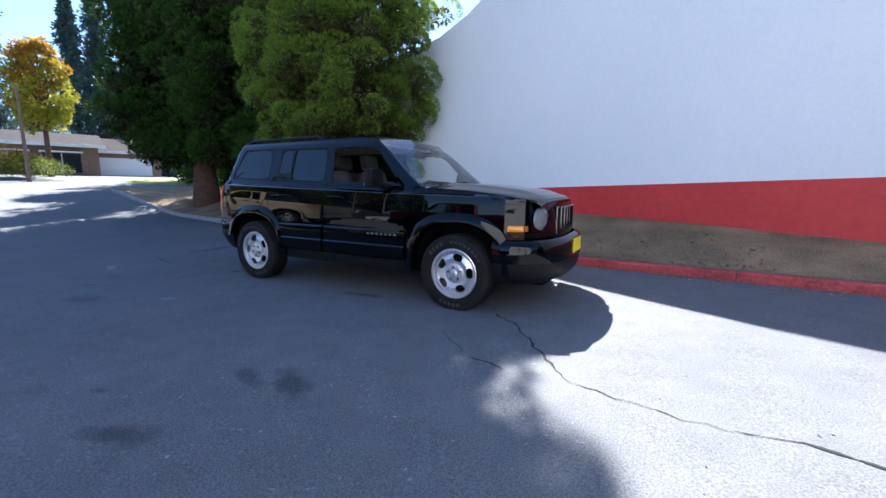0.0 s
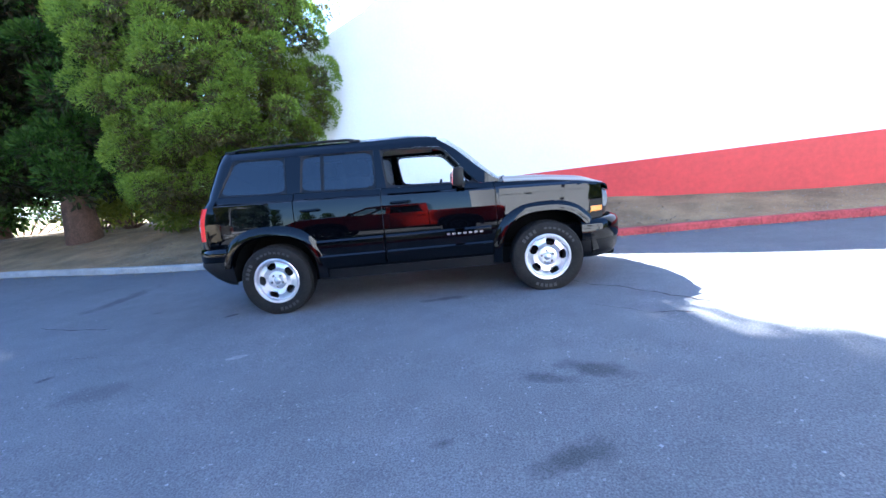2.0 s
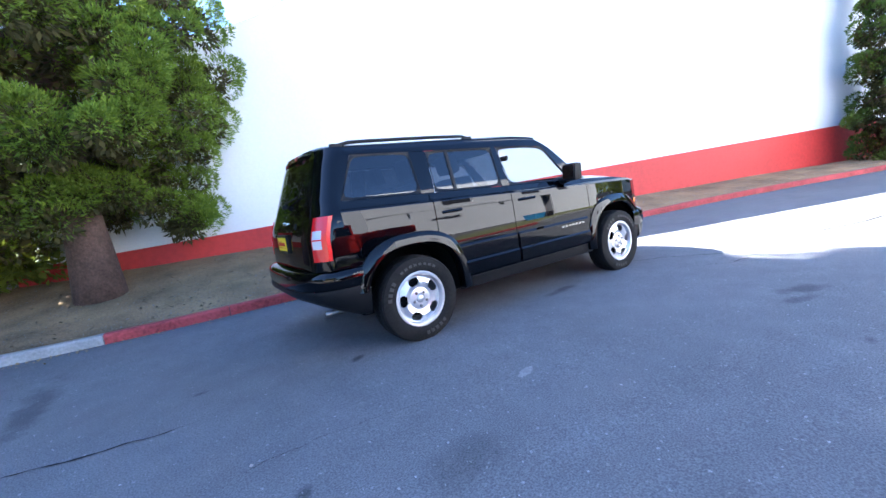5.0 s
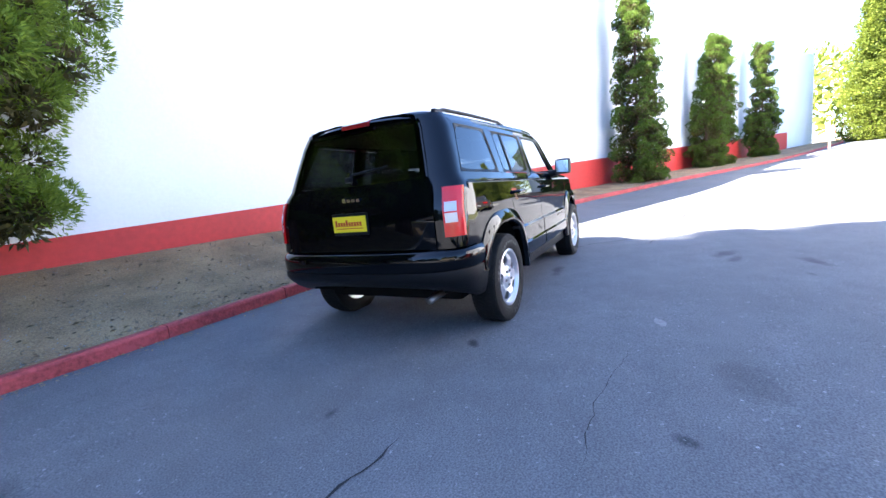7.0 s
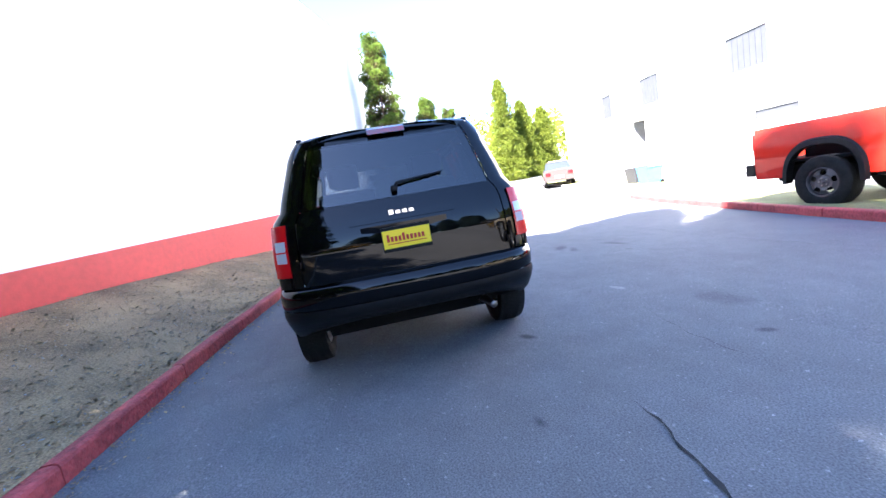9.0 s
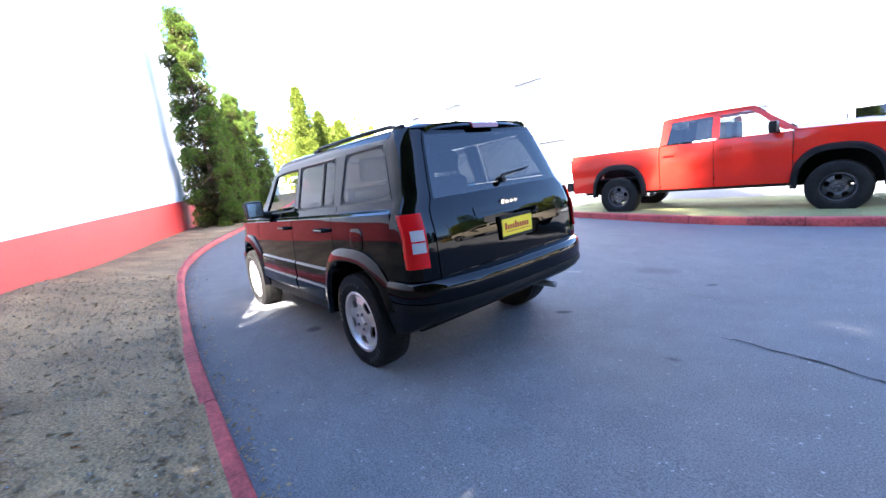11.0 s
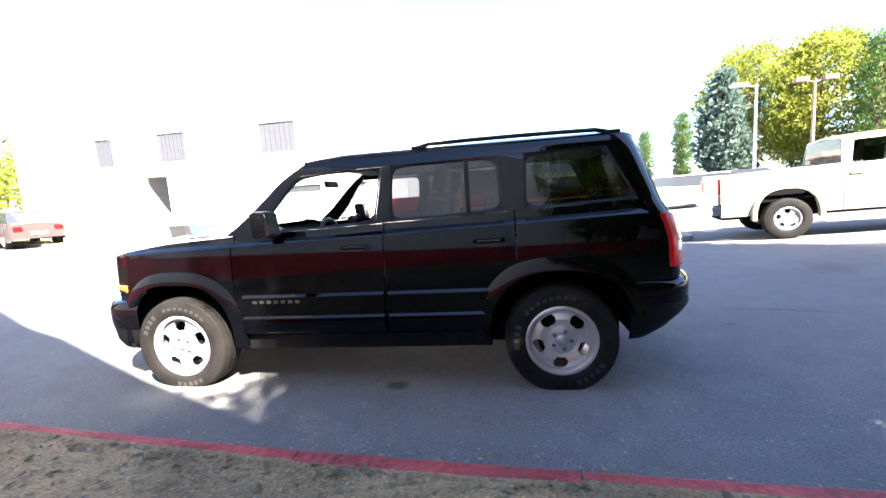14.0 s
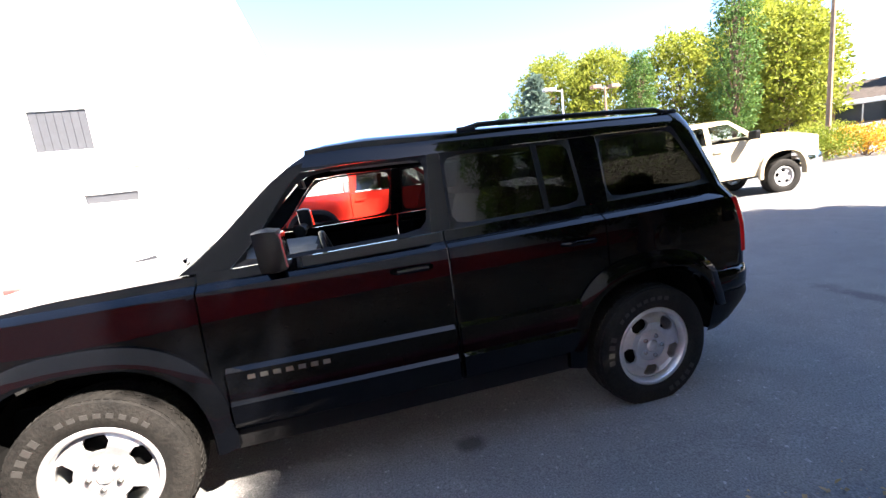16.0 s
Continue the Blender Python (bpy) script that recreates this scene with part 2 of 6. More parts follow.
def sheet(name, xs, ys, height, material, keep=None, label="", category=""):
    bm = bmesh.new()
    grid = [[bm.verts.new((x, y, height(x, y))) for y in ys] for x in xs]
    for i in range(len(xs) - 1):
        for j in range(len(ys) - 1):
            if keep is None or keep((xs[i] + xs[i + 1]) / 2, (ys[j] + ys[j + 1]) / 2):
                bm.faces.new((grid[i][j], grid[i + 1][j], grid[i + 1][j + 1], grid[i][j + 1]))
    ob = part(name, bm, material, None, label, smooth=True)
    return tagged(ob, label, category, kind="structure")


def steps(lo, hi, d):
    n = max(1, round((hi - lo) / d))
    return [lo + (hi - lo) * i / n for i in range(n + 1)]


GX = [-900, -400, -200, -120] + steps(-80, -20, 6) + steps(-18, 40, 0.8) + [46, 55, 70, 100, 160, 300, 900]
GY = [-900, -400, -200, -120] + steps(-80, -20, 6) + steps(-18, 14, 0.8) + [18, 25, 40, 70, 140, 400, 900]
sheet("ground", GX, GY, lambda x, y: road(x, min(y, kerb_y(x))) - 0.001, M_ASPHALT, label="worn grey asphalt drive with cracks and patches", category="ground")

# dirt bank, from the back of the kerb to the wall and on behind the trees
bm = bmesh.new()
rows_ = []
for x in steps(-26, 50, 0.45):
    k = kerb_y(x) + 0.075 + 0.02 * noise.noise((x * 3.1, 0.5, 0))
    far = wall_y(x) + 0.05 if x > -6.4 else max(k + 3, 22 if x > -40 else 34)
    rows_.append([bm.verts.new((x, k + (far - k) * (i / 16) ** 1.3, bank(x, k + (far - k) * (i / 16) ** 1.3))) for i in range(17)])
for a, b in zip(rows_, rows_[1:]):
    for i in range(16):
        bm.faces.new((a[i], b[i], b[i + 1], a[i + 1]))
tagged(part("dirt_bank", bm, M_DIRT, None, smooth=True), "dry dirt bank with dead needles between kerb and wall", "ground", kind="structure")


# ---- the white wall with its red band ----
def band(name, xs, ylow, lo, hi, thick, material, parent, label=""):
    bm = bmesh.new()
    prev = None
    for x in xs:
        y = ylow(x)
        ring = [bm.verts.new((x, y + d, z)) for d, z in ((0, lo(x)), (0, hi(x)), (thick, hi(x)), (thick, lo(x)))]
        if prev:
            for i in range(4):
                bm.faces.new((prev[i], ring[i], ring[(i + 1) % 4], prev[(i + 1) % 4]))
        else:
            bm.faces.new(ring)
        prev = ring
    bm.faces.new(prev[::-1])
    bmesh.ops.recalc_face_normals(bm, faces=bm.faces)
    return part(name, bm, material, parent, label)


def red_top(x):
    return 1.055 + 0.034 * x


def roofline(x):
    return lerp([(-6.4, 4.2), (-2.4, 4.28), (-1.57, 4.38), (-1.05, 4.6), (-0.5, 4.87), (0.1, 5.22), (0.6, 5.45), (1.4, 5.65), (4.6, 7.3), (6.5, 7.6), (43, 8.6)], x)


wall = tagged(band("wall_north", steps(-5.0, 43, 0.8), lambda x: wall_y(x) + 0.012, lambda x: -0.3, roofline, 0.4, M_WALL, None),
              "tall plain white painted wall of a large hall", "wall", kind="structure")
band("red_band", steps(-5.0, 37.5, 1.2), wall_y, lambda x: lerp(BASE, x) - 0.25, red_top, 0.012, M_RED, wall, "red painted band along the foot")
wall_end = part("wall_west", box((-5.0, wall_y(-5.0) + 0.42, -0.3), (-4.6, 30, 4.4)), M_WALL, None)
tagged(wall_end, "white painted end wall of the hall", "wall", kind="structure")

# ---- kerbs, stone by stone ----
kerb = tagged(thing("kerb", "concrete kerb beside the drive, painted red", "kerb"), kind="structure")
kerb2 = tagged(thing("kerb", "kerb of the parking island, red paint running out into grey", "kerb"), kind="structure")


def kerb_stone(p0, p1, z0, z1, side, material, parent, width=0.12, height=0.11, cuts=3):
    """One kerb stone between two plan points given by a curve function on 0..1."""
    bm = bmesh.new()
    prof = [(0, -0.2), (0, height - 0.025), (0.008, height - 0.008), (0.025, height), (width - 0.02, height), (width, height - 0.015), (width, -0.2)]
    prev = None
    for i in range(cuts + 1):
        p, d, z = p0[i], p1[i], z0[i]
        n = Vector((-d[1], d[0])) * side
        ring = [bm.verts.new((p[0] + n[0] * o, p[1] + n[1] * o, z + h)) for o, h in prof]
        if prev:
            for k in range(len(prof) - 1):
                bm.faces.new((prev[k], ring[k], ring[k + 1], prev[k + 1]))
        else:
            bm.faces.new(ring)
        prev = ring
    bm.faces.new(prev[::-1])
    bmesh.ops.recalc_face_normals(bm, faces=bm.faces)
    return part("kerbstone", bm, material, parent)


def kerb_run(fn, s0, s1, length, side, pick, parent, height=0.11, z=lambda p: 0.0, width=0.12):
    n = max(1, round((s1 - s0) / length))
    for i in range(n):
        a, b = s0 + (s1 - s0) * i / n + 0.004, s0 + (s1 - s0) * (i + 1) / n - 0.004
        ps, ds, zs = [], [], []
        for k in range(4):
            s = a + (b - a) * k / 3
            p, q, r = fn(s), fn(s - 0.02), fn(s + 0.02)
            d = Vector((r[0] - q[0], r[1] - q[1])).normalized()
            ps.append(p), ds.append(d), zs.append(z(p) + 0.004 * math.sin(i * 7.3))
        kerb_stone(ps, ds, zs, zs, side, pick((a + b) / 2), parent, width, height)


kerb_run(lambda s: (s, kerb_y(s)), -25.65, 46.33, 1.22, 1, lambda s: M_KERB_RED if -3.75 < s < 40 else M_KERB, kerb, z=lambda p: road(p[0], kerb_y(p[0])))

# island across the drive: straight run, then round the end
ISL = [(26, -12.8), (14, -9.9), (7.5, -8.05), (3.9, -7.15), (1.7, -6.6), (-1.0, -5.85), (-2.6, -5.75), (-3.75, -5.9), (-4.4, -6.25), (-5.0, -6.75), (-5.5, -7.3), (-5.7, -9.2)]


def isl(s):
    i = min(int(s), len(ISL) - 2)
    u = s - i
    (ax, ay), (bx, by) = ISL[i], ISL[i + 1]
    (px, py), (qx, qy) = ISL[max(0, i - 1)], ISL[min(len(ISL) - 1, i + 2)]
    f = lambda p, a, b, q: 0.5 * (2 * a + (b - p) * u + (2 * p - 5 * a + 4 * b - q) * u * u + (3 * a - p - 3 * b + q) * u ** 3)
    return f(px, ax, bx, qx), f(py, ay, by, qy)


for j, n in enumerate((10, 6, 3, 2, 2, 2, 1, 1, 1, 1, 2)):
    kerb_run(isl, j, j + 1, 1.0 / n, 1, lambda s: M_KERB_RED if 1.99 < s < 7.0 else M_KERB, kerb2, z=lambda p: road(p[0], p[1]), height=0.13)

bm = bmesh.new()
rim = [Vector((*isl(s / 6), 0)) for s in range(0, 6 * (len(ISL) - 1) + 1)]
prev = None
for p in rim:
    back = Vector((p.x if p.x > -5 else -5.2, -9.6 if p.x < 5 else p.y - 2.6, 0))
    ring = [bm.verts.new((q.x, q.y, road(q.x, q.y) + 0.055 + 0.055 * (1 - u) + 0.02 * math.sin(math.pi * u) + 0.02 * noise.noise((q.x * 2, q.y * 2, 3)))) for u in (0.03, 0.25, 0.5, 0.75, 1) for q in [p.lerp(back, u)]]
    if prev:
        for i in range(4):
            bm.faces.new((prev[i], ring[i], ring[i + 1], prev[i + 1]))
    prev = ring
bmesh.ops.recalc_face_normals(bm, faces=bm.faces)
tagged(part("grass_island", bm, M_GRASS, None, smooth=True), "strip of dry grass behind the kerb of the parking island", "grass", kind="structure")


# ---- trees ----
def leaf_mat(name, color, tint, rough=0.6, through=0.32):
    m = bpy.data.materials.new(name)
    m.use_nodes = True
    t = m.node_tree
    n, l = t.nodes, t.links
    b = n["Principled BSDF"]
    b.inputs["Roughness"].default_value, b.inputs["Specular IOR Level"].default_value = rough, 0.2
    g = n.new("ShaderNodeNewGeometry")
    c, tex = n.new("ShaderNodeTexCoord"), n.new("ShaderNodeTexNoise")
    tex.inputs["Scale"].default_value = 1.3
    l.new(c.outputs["Object"], tex.inputs["Vector"])
    s = n.new("ShaderNodeMath")
    s.operation = "MULTIPLY_ADD"
    s.inputs[1].default_value = 0.5
    h = n.new("ShaderNodeMath")
    h.operation = "MULTIPLY"
    h.inputs[1].default_value = 0.5
    l.new(g.outputs["Random Per Island"], h.inputs[0])
    l.new(tex.outputs["Fac"], s.inputs[0])
    l.new(h.outputs[0], s.inputs[2])
    mix = n.new("ShaderNodeMix")
    mix.data_type = "RGBA"
    mix.inputs["A"].default_value, mix.inputs["B"].default_value = (*color, 1), (*tint, 1)
    l.new(s.outputs[0], mix.inputs["Factor"])
    l.new(mix.outputs["Result"], b.inputs["Base Color"])
    tr = n.new("ShaderNodeBsdfTranslucent")
    l.new(mix.outputs["Result"], tr.inputs["Color"])
    ms = n.new("ShaderNodeMixShader")
    ms.inputs[0].default_value = through
    l.new(b.outputs[0], ms.inputs[1])
    l.new(tr.outputs[0], ms.inputs[2])
    l.new(ms.outputs[0], n["Material Output"].inputs["Surface"])
    return m


M_CONIFER = leaf_mat("conifer_foliage", (0.07, 0.13, 0.016), (0.29, 0.39, 0.045))
M_PINE = leaf_mat("young_conifer_foliage", (0.042, 0.085, 0.015), (0.17, 0.24, 0.035))
M_HEDGE = leaf_mat("yellow_green_conifer", (0.06, 0.10, 0.012), (0.19, 0.21, 0.022))
M_BROAD = leaf_mat("light_green_leaves", (0.11, 0.16, 0.022), (0.28, 0.28, 0.04), through=0.5)
M_POPLAR = leaf_mat("poplar_leaves", (0.035, 0.085, 0.02), (0.10, 0.18, 0.04))
M_FIR = leaf_mat("far_fir_needles", (0.06, 0.095, 0.08), (0.11, 0.165, 0.13))
M_GOLD = leaf_mat("yellow_green_maple_leaves", (0.22, 0.30, 0.03), (0.48, 0.36, 0.03))
M_MAPLE = leaf_mat("autumn_maple_leaves", (0.45, 0.13, 0.02), (0.42, 0.36, 0.03))


def sprays(verts, rng, centre, r, count, size, droop=0.2, flat=1.0, away=None, thin=0.21):
    """Needle sprays about a clump: small bent blades pointing outwards; adds an array of four points a blade. With away, the clump is a tuft that bulges that way."""
    unit = lambda v: v / (np.linalg.norm(v, axis=1)[:, None] + 1e-9)
    v = unit(rng.normal(size=(count, 3)))
    if away is not None:
        v = unit(v + np.array(away) * 0.75)
    p = np.array(centre) + v * np.array((1, 1, flat)) * r * ((0.55 + 0.45 * rng.random((count, 1))) if away is None else (0.80 + 0.20 * rng.random((count, 1))))
    out = unit(v * 0.9 + rng.normal(size=(count, 3)) * 0.35 + np.array((0, 0, 0.25 - droop)))
    side = unit(np.cross(out, rng.normal(size=(count, 3))))
    L = size * (0.7 + 0.6 * rng.random((count, 1)))
    mid = p + out * L * 0.5 + np.cross(side, out) * L * 0.12
    verts.append(np.stack([p, mid + side * L * thin, p + out * L, mid - side * L * thin], 1).reshape(-1, 3))


def from_lists(name, verts, material, parent, label=""):
    co = np.concatenate(verts).astype(np.float32)
    n = len(co) // 4
    me = bpy.data.meshes.new(name)
    me.vertices.add(len(co))
    me.vertices.foreach_set("co", co.ravel())
    me.loops.add(4 * n)
    me.loops.foreach_set("vertex_index", np.arange(4 * n, dtype=np.int32))
    me.polygons.add(n)
    me.polygons.foreach_set("loop_start", np.arange(0, 4 * n, 4, dtype=np.int32))
    me.update(calc_edges=True)
    me.materials.append(material)
    ob = new(name, me)
    ob.parent = parent
    return tagged(ob, label)


def conifer(name, at, height, radius, clear, seed, material, label, clumps=260, per=34, size=0.17, top=0.08, trunk=0.22, bulge=0.3, lean=(0, 0), group="", tuft=1.0, ragged=0.5, whorls=0, taper=0.75, core=True):
    """A trunk with limbs, each carrying clumps of needle sprays along its outer half."""
    rng = np.random.default_rng(seed)
    root = thing(name, label, "tree", group, at=pose(*at, 0, 0, 0))
    bm = bmesh.new()
    pts = [(lean[0] * u * u, lean[1] * u * u, height * u * 0.97 - 0.15) for u in [k / 10 for k in range(11)]]
    add_tube(bm, pts, [trunk * (1.3 if k == 0 else 1) * (1 - 0.93 * k / 10) for k in range(11)], 10)
    part("trunk", bm, M_BARK, root, smooth=True)
    limbs, verts = bmesh.new(), []
    for i in range(clumps):
        u = clear / height + (1 - clear / height) * (i + rng.random()) / clumps
        k = (u - clear / height) / (1 - clear / height)
        if whorls:
            k = min(0.999, max(0.0, k + 0.13 / whorls * math.sin(2 * math.pi * k * whorls)))
            u = clear / height + (1 - clear / height) * k
        env = radius * (min(1, (k / bulge) ** 0.6 if k < bulge else 1) * (1 - max(0, k - bulge) / (1 - bulge)) ** taper * (1 - top) + top)
        env *= 0.72 + ragged * noise.noise((math.cos(i * 2.4) * 1.7 + seed, math.sin(i * 2.4) * 1.7, u * height * 0.55)) + 0.12 * rng.random()
        a = i * 2.39996 + rng.normal() * 0.35
        z0 = u * height - 0.1
        bx, by = lean[0] * u * u, lean[1] * u * u
        rise = 0.12 - 0.25 * (1 - u)
        tip = (bx + math.cos(a) * env, by + math.sin(a) * env, z0 + env * rise)
        if i % 3 == 0 and env > 0.3:
            add_tube(limbs, [(bx, by, z0), (bx + math.cos(a) * env * 0.6, by + math.sin(a) * env * 0.6, z0 + env * rise * 0.3), tip], [trunk * 0.22 * (1 - u) + 0.012, 0.014, 0.006], 5)
        r = (0.20 + 0.15 * env) * tuft
        for q, cnt in ((1.0, per), (0.72, per * 2 // 3), (0.42, per // 3)):
            c = (bx + math.cos(a + 0.2 * rng.normal()) * env * q, by + math.sin(a + 0.2 * rng.normal()) * env * q, z0 + env * rise * q + 0.1 * rng.normal())
            sprays(verts, rng, c, r * (0.7 + 0.5 * rng.random()), cnt, size, flat=0.7)
        if core and env > 0.6:
            sprays(verts, rng, (bx + math.cos(a) * env * 0.3, by + math.sin(a) * env * 0.3, z0), env * 0.3, 34, 0.2, flat=0.8)
    tagged(part("branchwork", limbs, M_BARK, root), kind="stuff")
    from_lists("crown", verts, material, root)
    return root


def tufted_conifer(name, at, height, radius, clear, seed, material, inner, label, limbs=420, per=5, blades=120, size=0.075, trunk=0.24, bulge=0.12, taper=0.7, lean=(0, 0), reach=(0.0, 0.0), edge=None, group="", tuft=0.2, gap=0.35):
    """A conifer whose limbs end in dense rounded tufts of short scale sprays, lighter than the foliage behind them,
    which is darkened in colour for inner shade.
    """
    rng = np.random.default_rng(seed)
    root = thing(name, label, "tree", group, at=pose(*at, 0, 0, 0))
    bm = bmesh.new()
    pts = [(lean[0] * u * u, lean[1] * u * u, height * u * 0.97 - 0.15) for u in [k / 10 for k in range(11)]]
    add_tube(bm, pts, [trunk * (1.35 if k == 0 else 1) * (1 - 0.93 * k / 10) for k in range(11)], 12)
    part("trunk", bm, M_BARK, root, smooth=True)
    wood, outer, dark = bmesh.new(), [], []
    low = clear / height
    for i in range(limbs):
        k = ((i + rng.random()) / limbs) ** 1.35
        u = low + (1 - low) * k
        a = i * 2.39996 + rng.normal() * 0.3
        env = radius * min(1.0, 0.75 + 0.25 * k / bulge) * (1 - max(0.0, k - bulge) / (1 - bulge)) ** taper + 0.12
        env *= 1 + reach[0] * (1 - k) * max(0.0, math.cos(a - reach[1])) ** 3
        n = noise.noise((math.cos(a) * 1.5 + seed, math.sin(a) * 1.5, u * height * 0.75))
        if n < -gap:
            continue
        env *= 0.92 + 0.22 * n
        bx, by, z0 = lean[0] * u * u, lean[1] * u * u, u * height
        ca, sa = math.cos(a), math.sin(a)
        if edge is not None:
            while env > 0.25 and edge(at[0] + bx + ca * (env + 0.15), at[1] + by + sa * (env + 0.15), at[2] + z0 - 0.2 * env):
                env *= 0.92
            if env < 0.26:
                continue
        rise = -0.22 + 0.35 * k + 0.1 * rng.normal()
        tip = np.array((bx + ca * env, by + sa * env, z0 + env * rise))
        if i % 2 == 0 and k > 0.1:
            add_tube(wood, [(bx, by, z0 + 0.1), (bx + ca * env * 0.55, by + sa * env * 0.55, z0 + env * rise * 0.3), tuple(tip)], [trunk * 0.2 * (1 - u) + 0.014, 0.016, 0.007], 5)
        for j in range(per):
            q = 1.0 - 0.5 * (j / per) ** 1.3
            sway = rng.normal(size=3) * np.array((0.15, 0.15, 0.14)) * (0.5 + 0.4 * env)
            c = np.array((bx + ca * env * q, by + sa * env * q, z0 + env * rise * q)) + sway * (j > 0)
            if edge is not None and (edge(at[0] + c[0], at[1] + c[1] + 0.2, at[2] + c[2]) or edge(at[0] + c[0], at[1] + c[1] - 0.3, at[2] + c[2] - 0.25)):
                continue
            way = (ca * 0.7, sa * 0.7, 0.55)
            r = tuft * (0.65 + 0.7 * rng.random())
            sprays(outer, rng, c, r, blades, size, flat=0.8, away=way, droop=0.05, thin=0.12)
            # darker blades behind each tuft put the crown's inner shade into colour
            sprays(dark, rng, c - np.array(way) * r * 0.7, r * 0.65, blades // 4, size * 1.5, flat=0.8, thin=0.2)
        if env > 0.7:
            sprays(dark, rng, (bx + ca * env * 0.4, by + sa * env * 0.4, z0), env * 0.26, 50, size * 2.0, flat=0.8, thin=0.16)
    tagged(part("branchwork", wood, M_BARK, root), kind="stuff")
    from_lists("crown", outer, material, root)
    from_lists("inner_foliage", dark, inner, root, "inner foliage coloured darker for the shade within the crown")
    return root


def broadleaf(name, at, height, spread, seed, material, label, clumps=90, per=60, size=0.28, slim=False, trunk=0.16, clear=0.3, top_material=None, clump=0.22):
    rng = np.random.default_rng(seed)
    root = thing(name, label, "tree", at=pose(*at))
    bm = bmesh.new()
    add_tube(bm, [(0, 0, -0.2), (0.05, 0, height * 0.3), (0, 0.06, height * 0.8)], [trunk * 1.3, trunk, trunk * 0.3], 8)
    part("trunk", bm, M_BARK, root, smooth=True)
    limbs, verts, upper = bmesh.new(), [], []
    for i in range(clumps):
        u = clear + (1 - clear) * (i + rng.random()) / clumps
        k = (u - clear) / (1 - clear)
        env = spread * math.sqrt(max(0.02, math.sin(math.pi * min(0.97, 0.12 + 0.86 * k)))) * (0.35 + 0.65 * rng.random() ** 0.5)
        a = i * 2.39996
        c = (math.cos(a) * env, math.sin(a) * env, u * height + 0.2 * rng.normal())
        if i % 3 == 0:
            add_tube(limbs, [(0, 0, height * (clear * 0.8 + 0.4 * k)), (c[0] * 0.5, c[1] * 0.5, (c[2] + height * (clear + 0.4 * k)) / 2), c], [0.05, 0.03, 0.012], 5)
        sprays(upper if top_material and k + 0.25 * rng.normal() > 0.62 else verts, rng, c, spread * (clump if not slim else 0.4), per, size, droop=0.3, flat=0.8)
    tagged(part("branchwork", limbs, M_BARK, root), kind="stuff")
    from_lists("crown", verts, material, root)
    if upper:
        from_lists("crown_top", upper, top_material, root, "orange leaves at the top")
    return root


BIG = "big dense dark green conifers"
# the conifer green again, darkened in colour for the trees standing in shade
M_SHADY = leaf_mat("shaded_conifer_foliage", (0.015, 0.036, 0.005), (0.066, 0.135, 0.014), through=0.2)
# older brownish foliage, its colour darkened for the shade inside the crowns
M_INNER = leaf_mat("old_shaded_foliage", (0.028, 0.033, 0.010), (0.13, 0.11, 0.034), through=0.2)
M_UNDER = leaf_mat("shaded_inner_foliage", (0.008, 0.014, 0.004), (0.04, 0.035, 0.011), through=0.15)
beyond_wall = lambda x, y, z: x > -5.0 and ((y > wall_y(x) - 0.10 and z < roofline(x) + 0.35) or (z < 1.95 and y < min(3.8, 3.15 + 0.5 * (x + 3.0))))
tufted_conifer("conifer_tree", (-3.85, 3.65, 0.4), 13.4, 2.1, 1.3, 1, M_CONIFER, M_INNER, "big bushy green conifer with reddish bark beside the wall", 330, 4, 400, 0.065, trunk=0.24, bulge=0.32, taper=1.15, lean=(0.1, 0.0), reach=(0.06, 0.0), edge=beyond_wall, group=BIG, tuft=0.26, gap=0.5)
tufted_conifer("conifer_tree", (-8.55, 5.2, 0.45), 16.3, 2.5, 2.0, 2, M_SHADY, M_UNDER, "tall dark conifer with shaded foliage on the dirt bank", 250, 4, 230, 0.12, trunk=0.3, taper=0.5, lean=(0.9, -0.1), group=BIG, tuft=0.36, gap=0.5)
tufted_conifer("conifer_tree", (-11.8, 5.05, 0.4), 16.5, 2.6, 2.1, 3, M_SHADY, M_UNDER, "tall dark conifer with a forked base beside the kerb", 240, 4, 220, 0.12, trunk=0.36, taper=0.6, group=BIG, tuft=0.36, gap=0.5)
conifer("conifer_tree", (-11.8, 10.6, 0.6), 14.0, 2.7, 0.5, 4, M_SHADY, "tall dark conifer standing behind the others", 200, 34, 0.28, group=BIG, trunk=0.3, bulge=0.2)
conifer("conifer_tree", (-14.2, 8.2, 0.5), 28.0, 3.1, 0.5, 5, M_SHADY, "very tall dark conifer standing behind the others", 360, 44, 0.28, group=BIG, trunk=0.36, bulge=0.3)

# three more, hidden behind those in front, added to shade the ground by the kerb
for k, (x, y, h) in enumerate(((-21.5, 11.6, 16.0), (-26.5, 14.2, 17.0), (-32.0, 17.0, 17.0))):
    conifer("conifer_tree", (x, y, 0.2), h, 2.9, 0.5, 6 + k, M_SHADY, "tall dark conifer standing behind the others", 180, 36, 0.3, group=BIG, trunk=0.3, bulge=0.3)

SLIM = "slim young conifers along the wall"
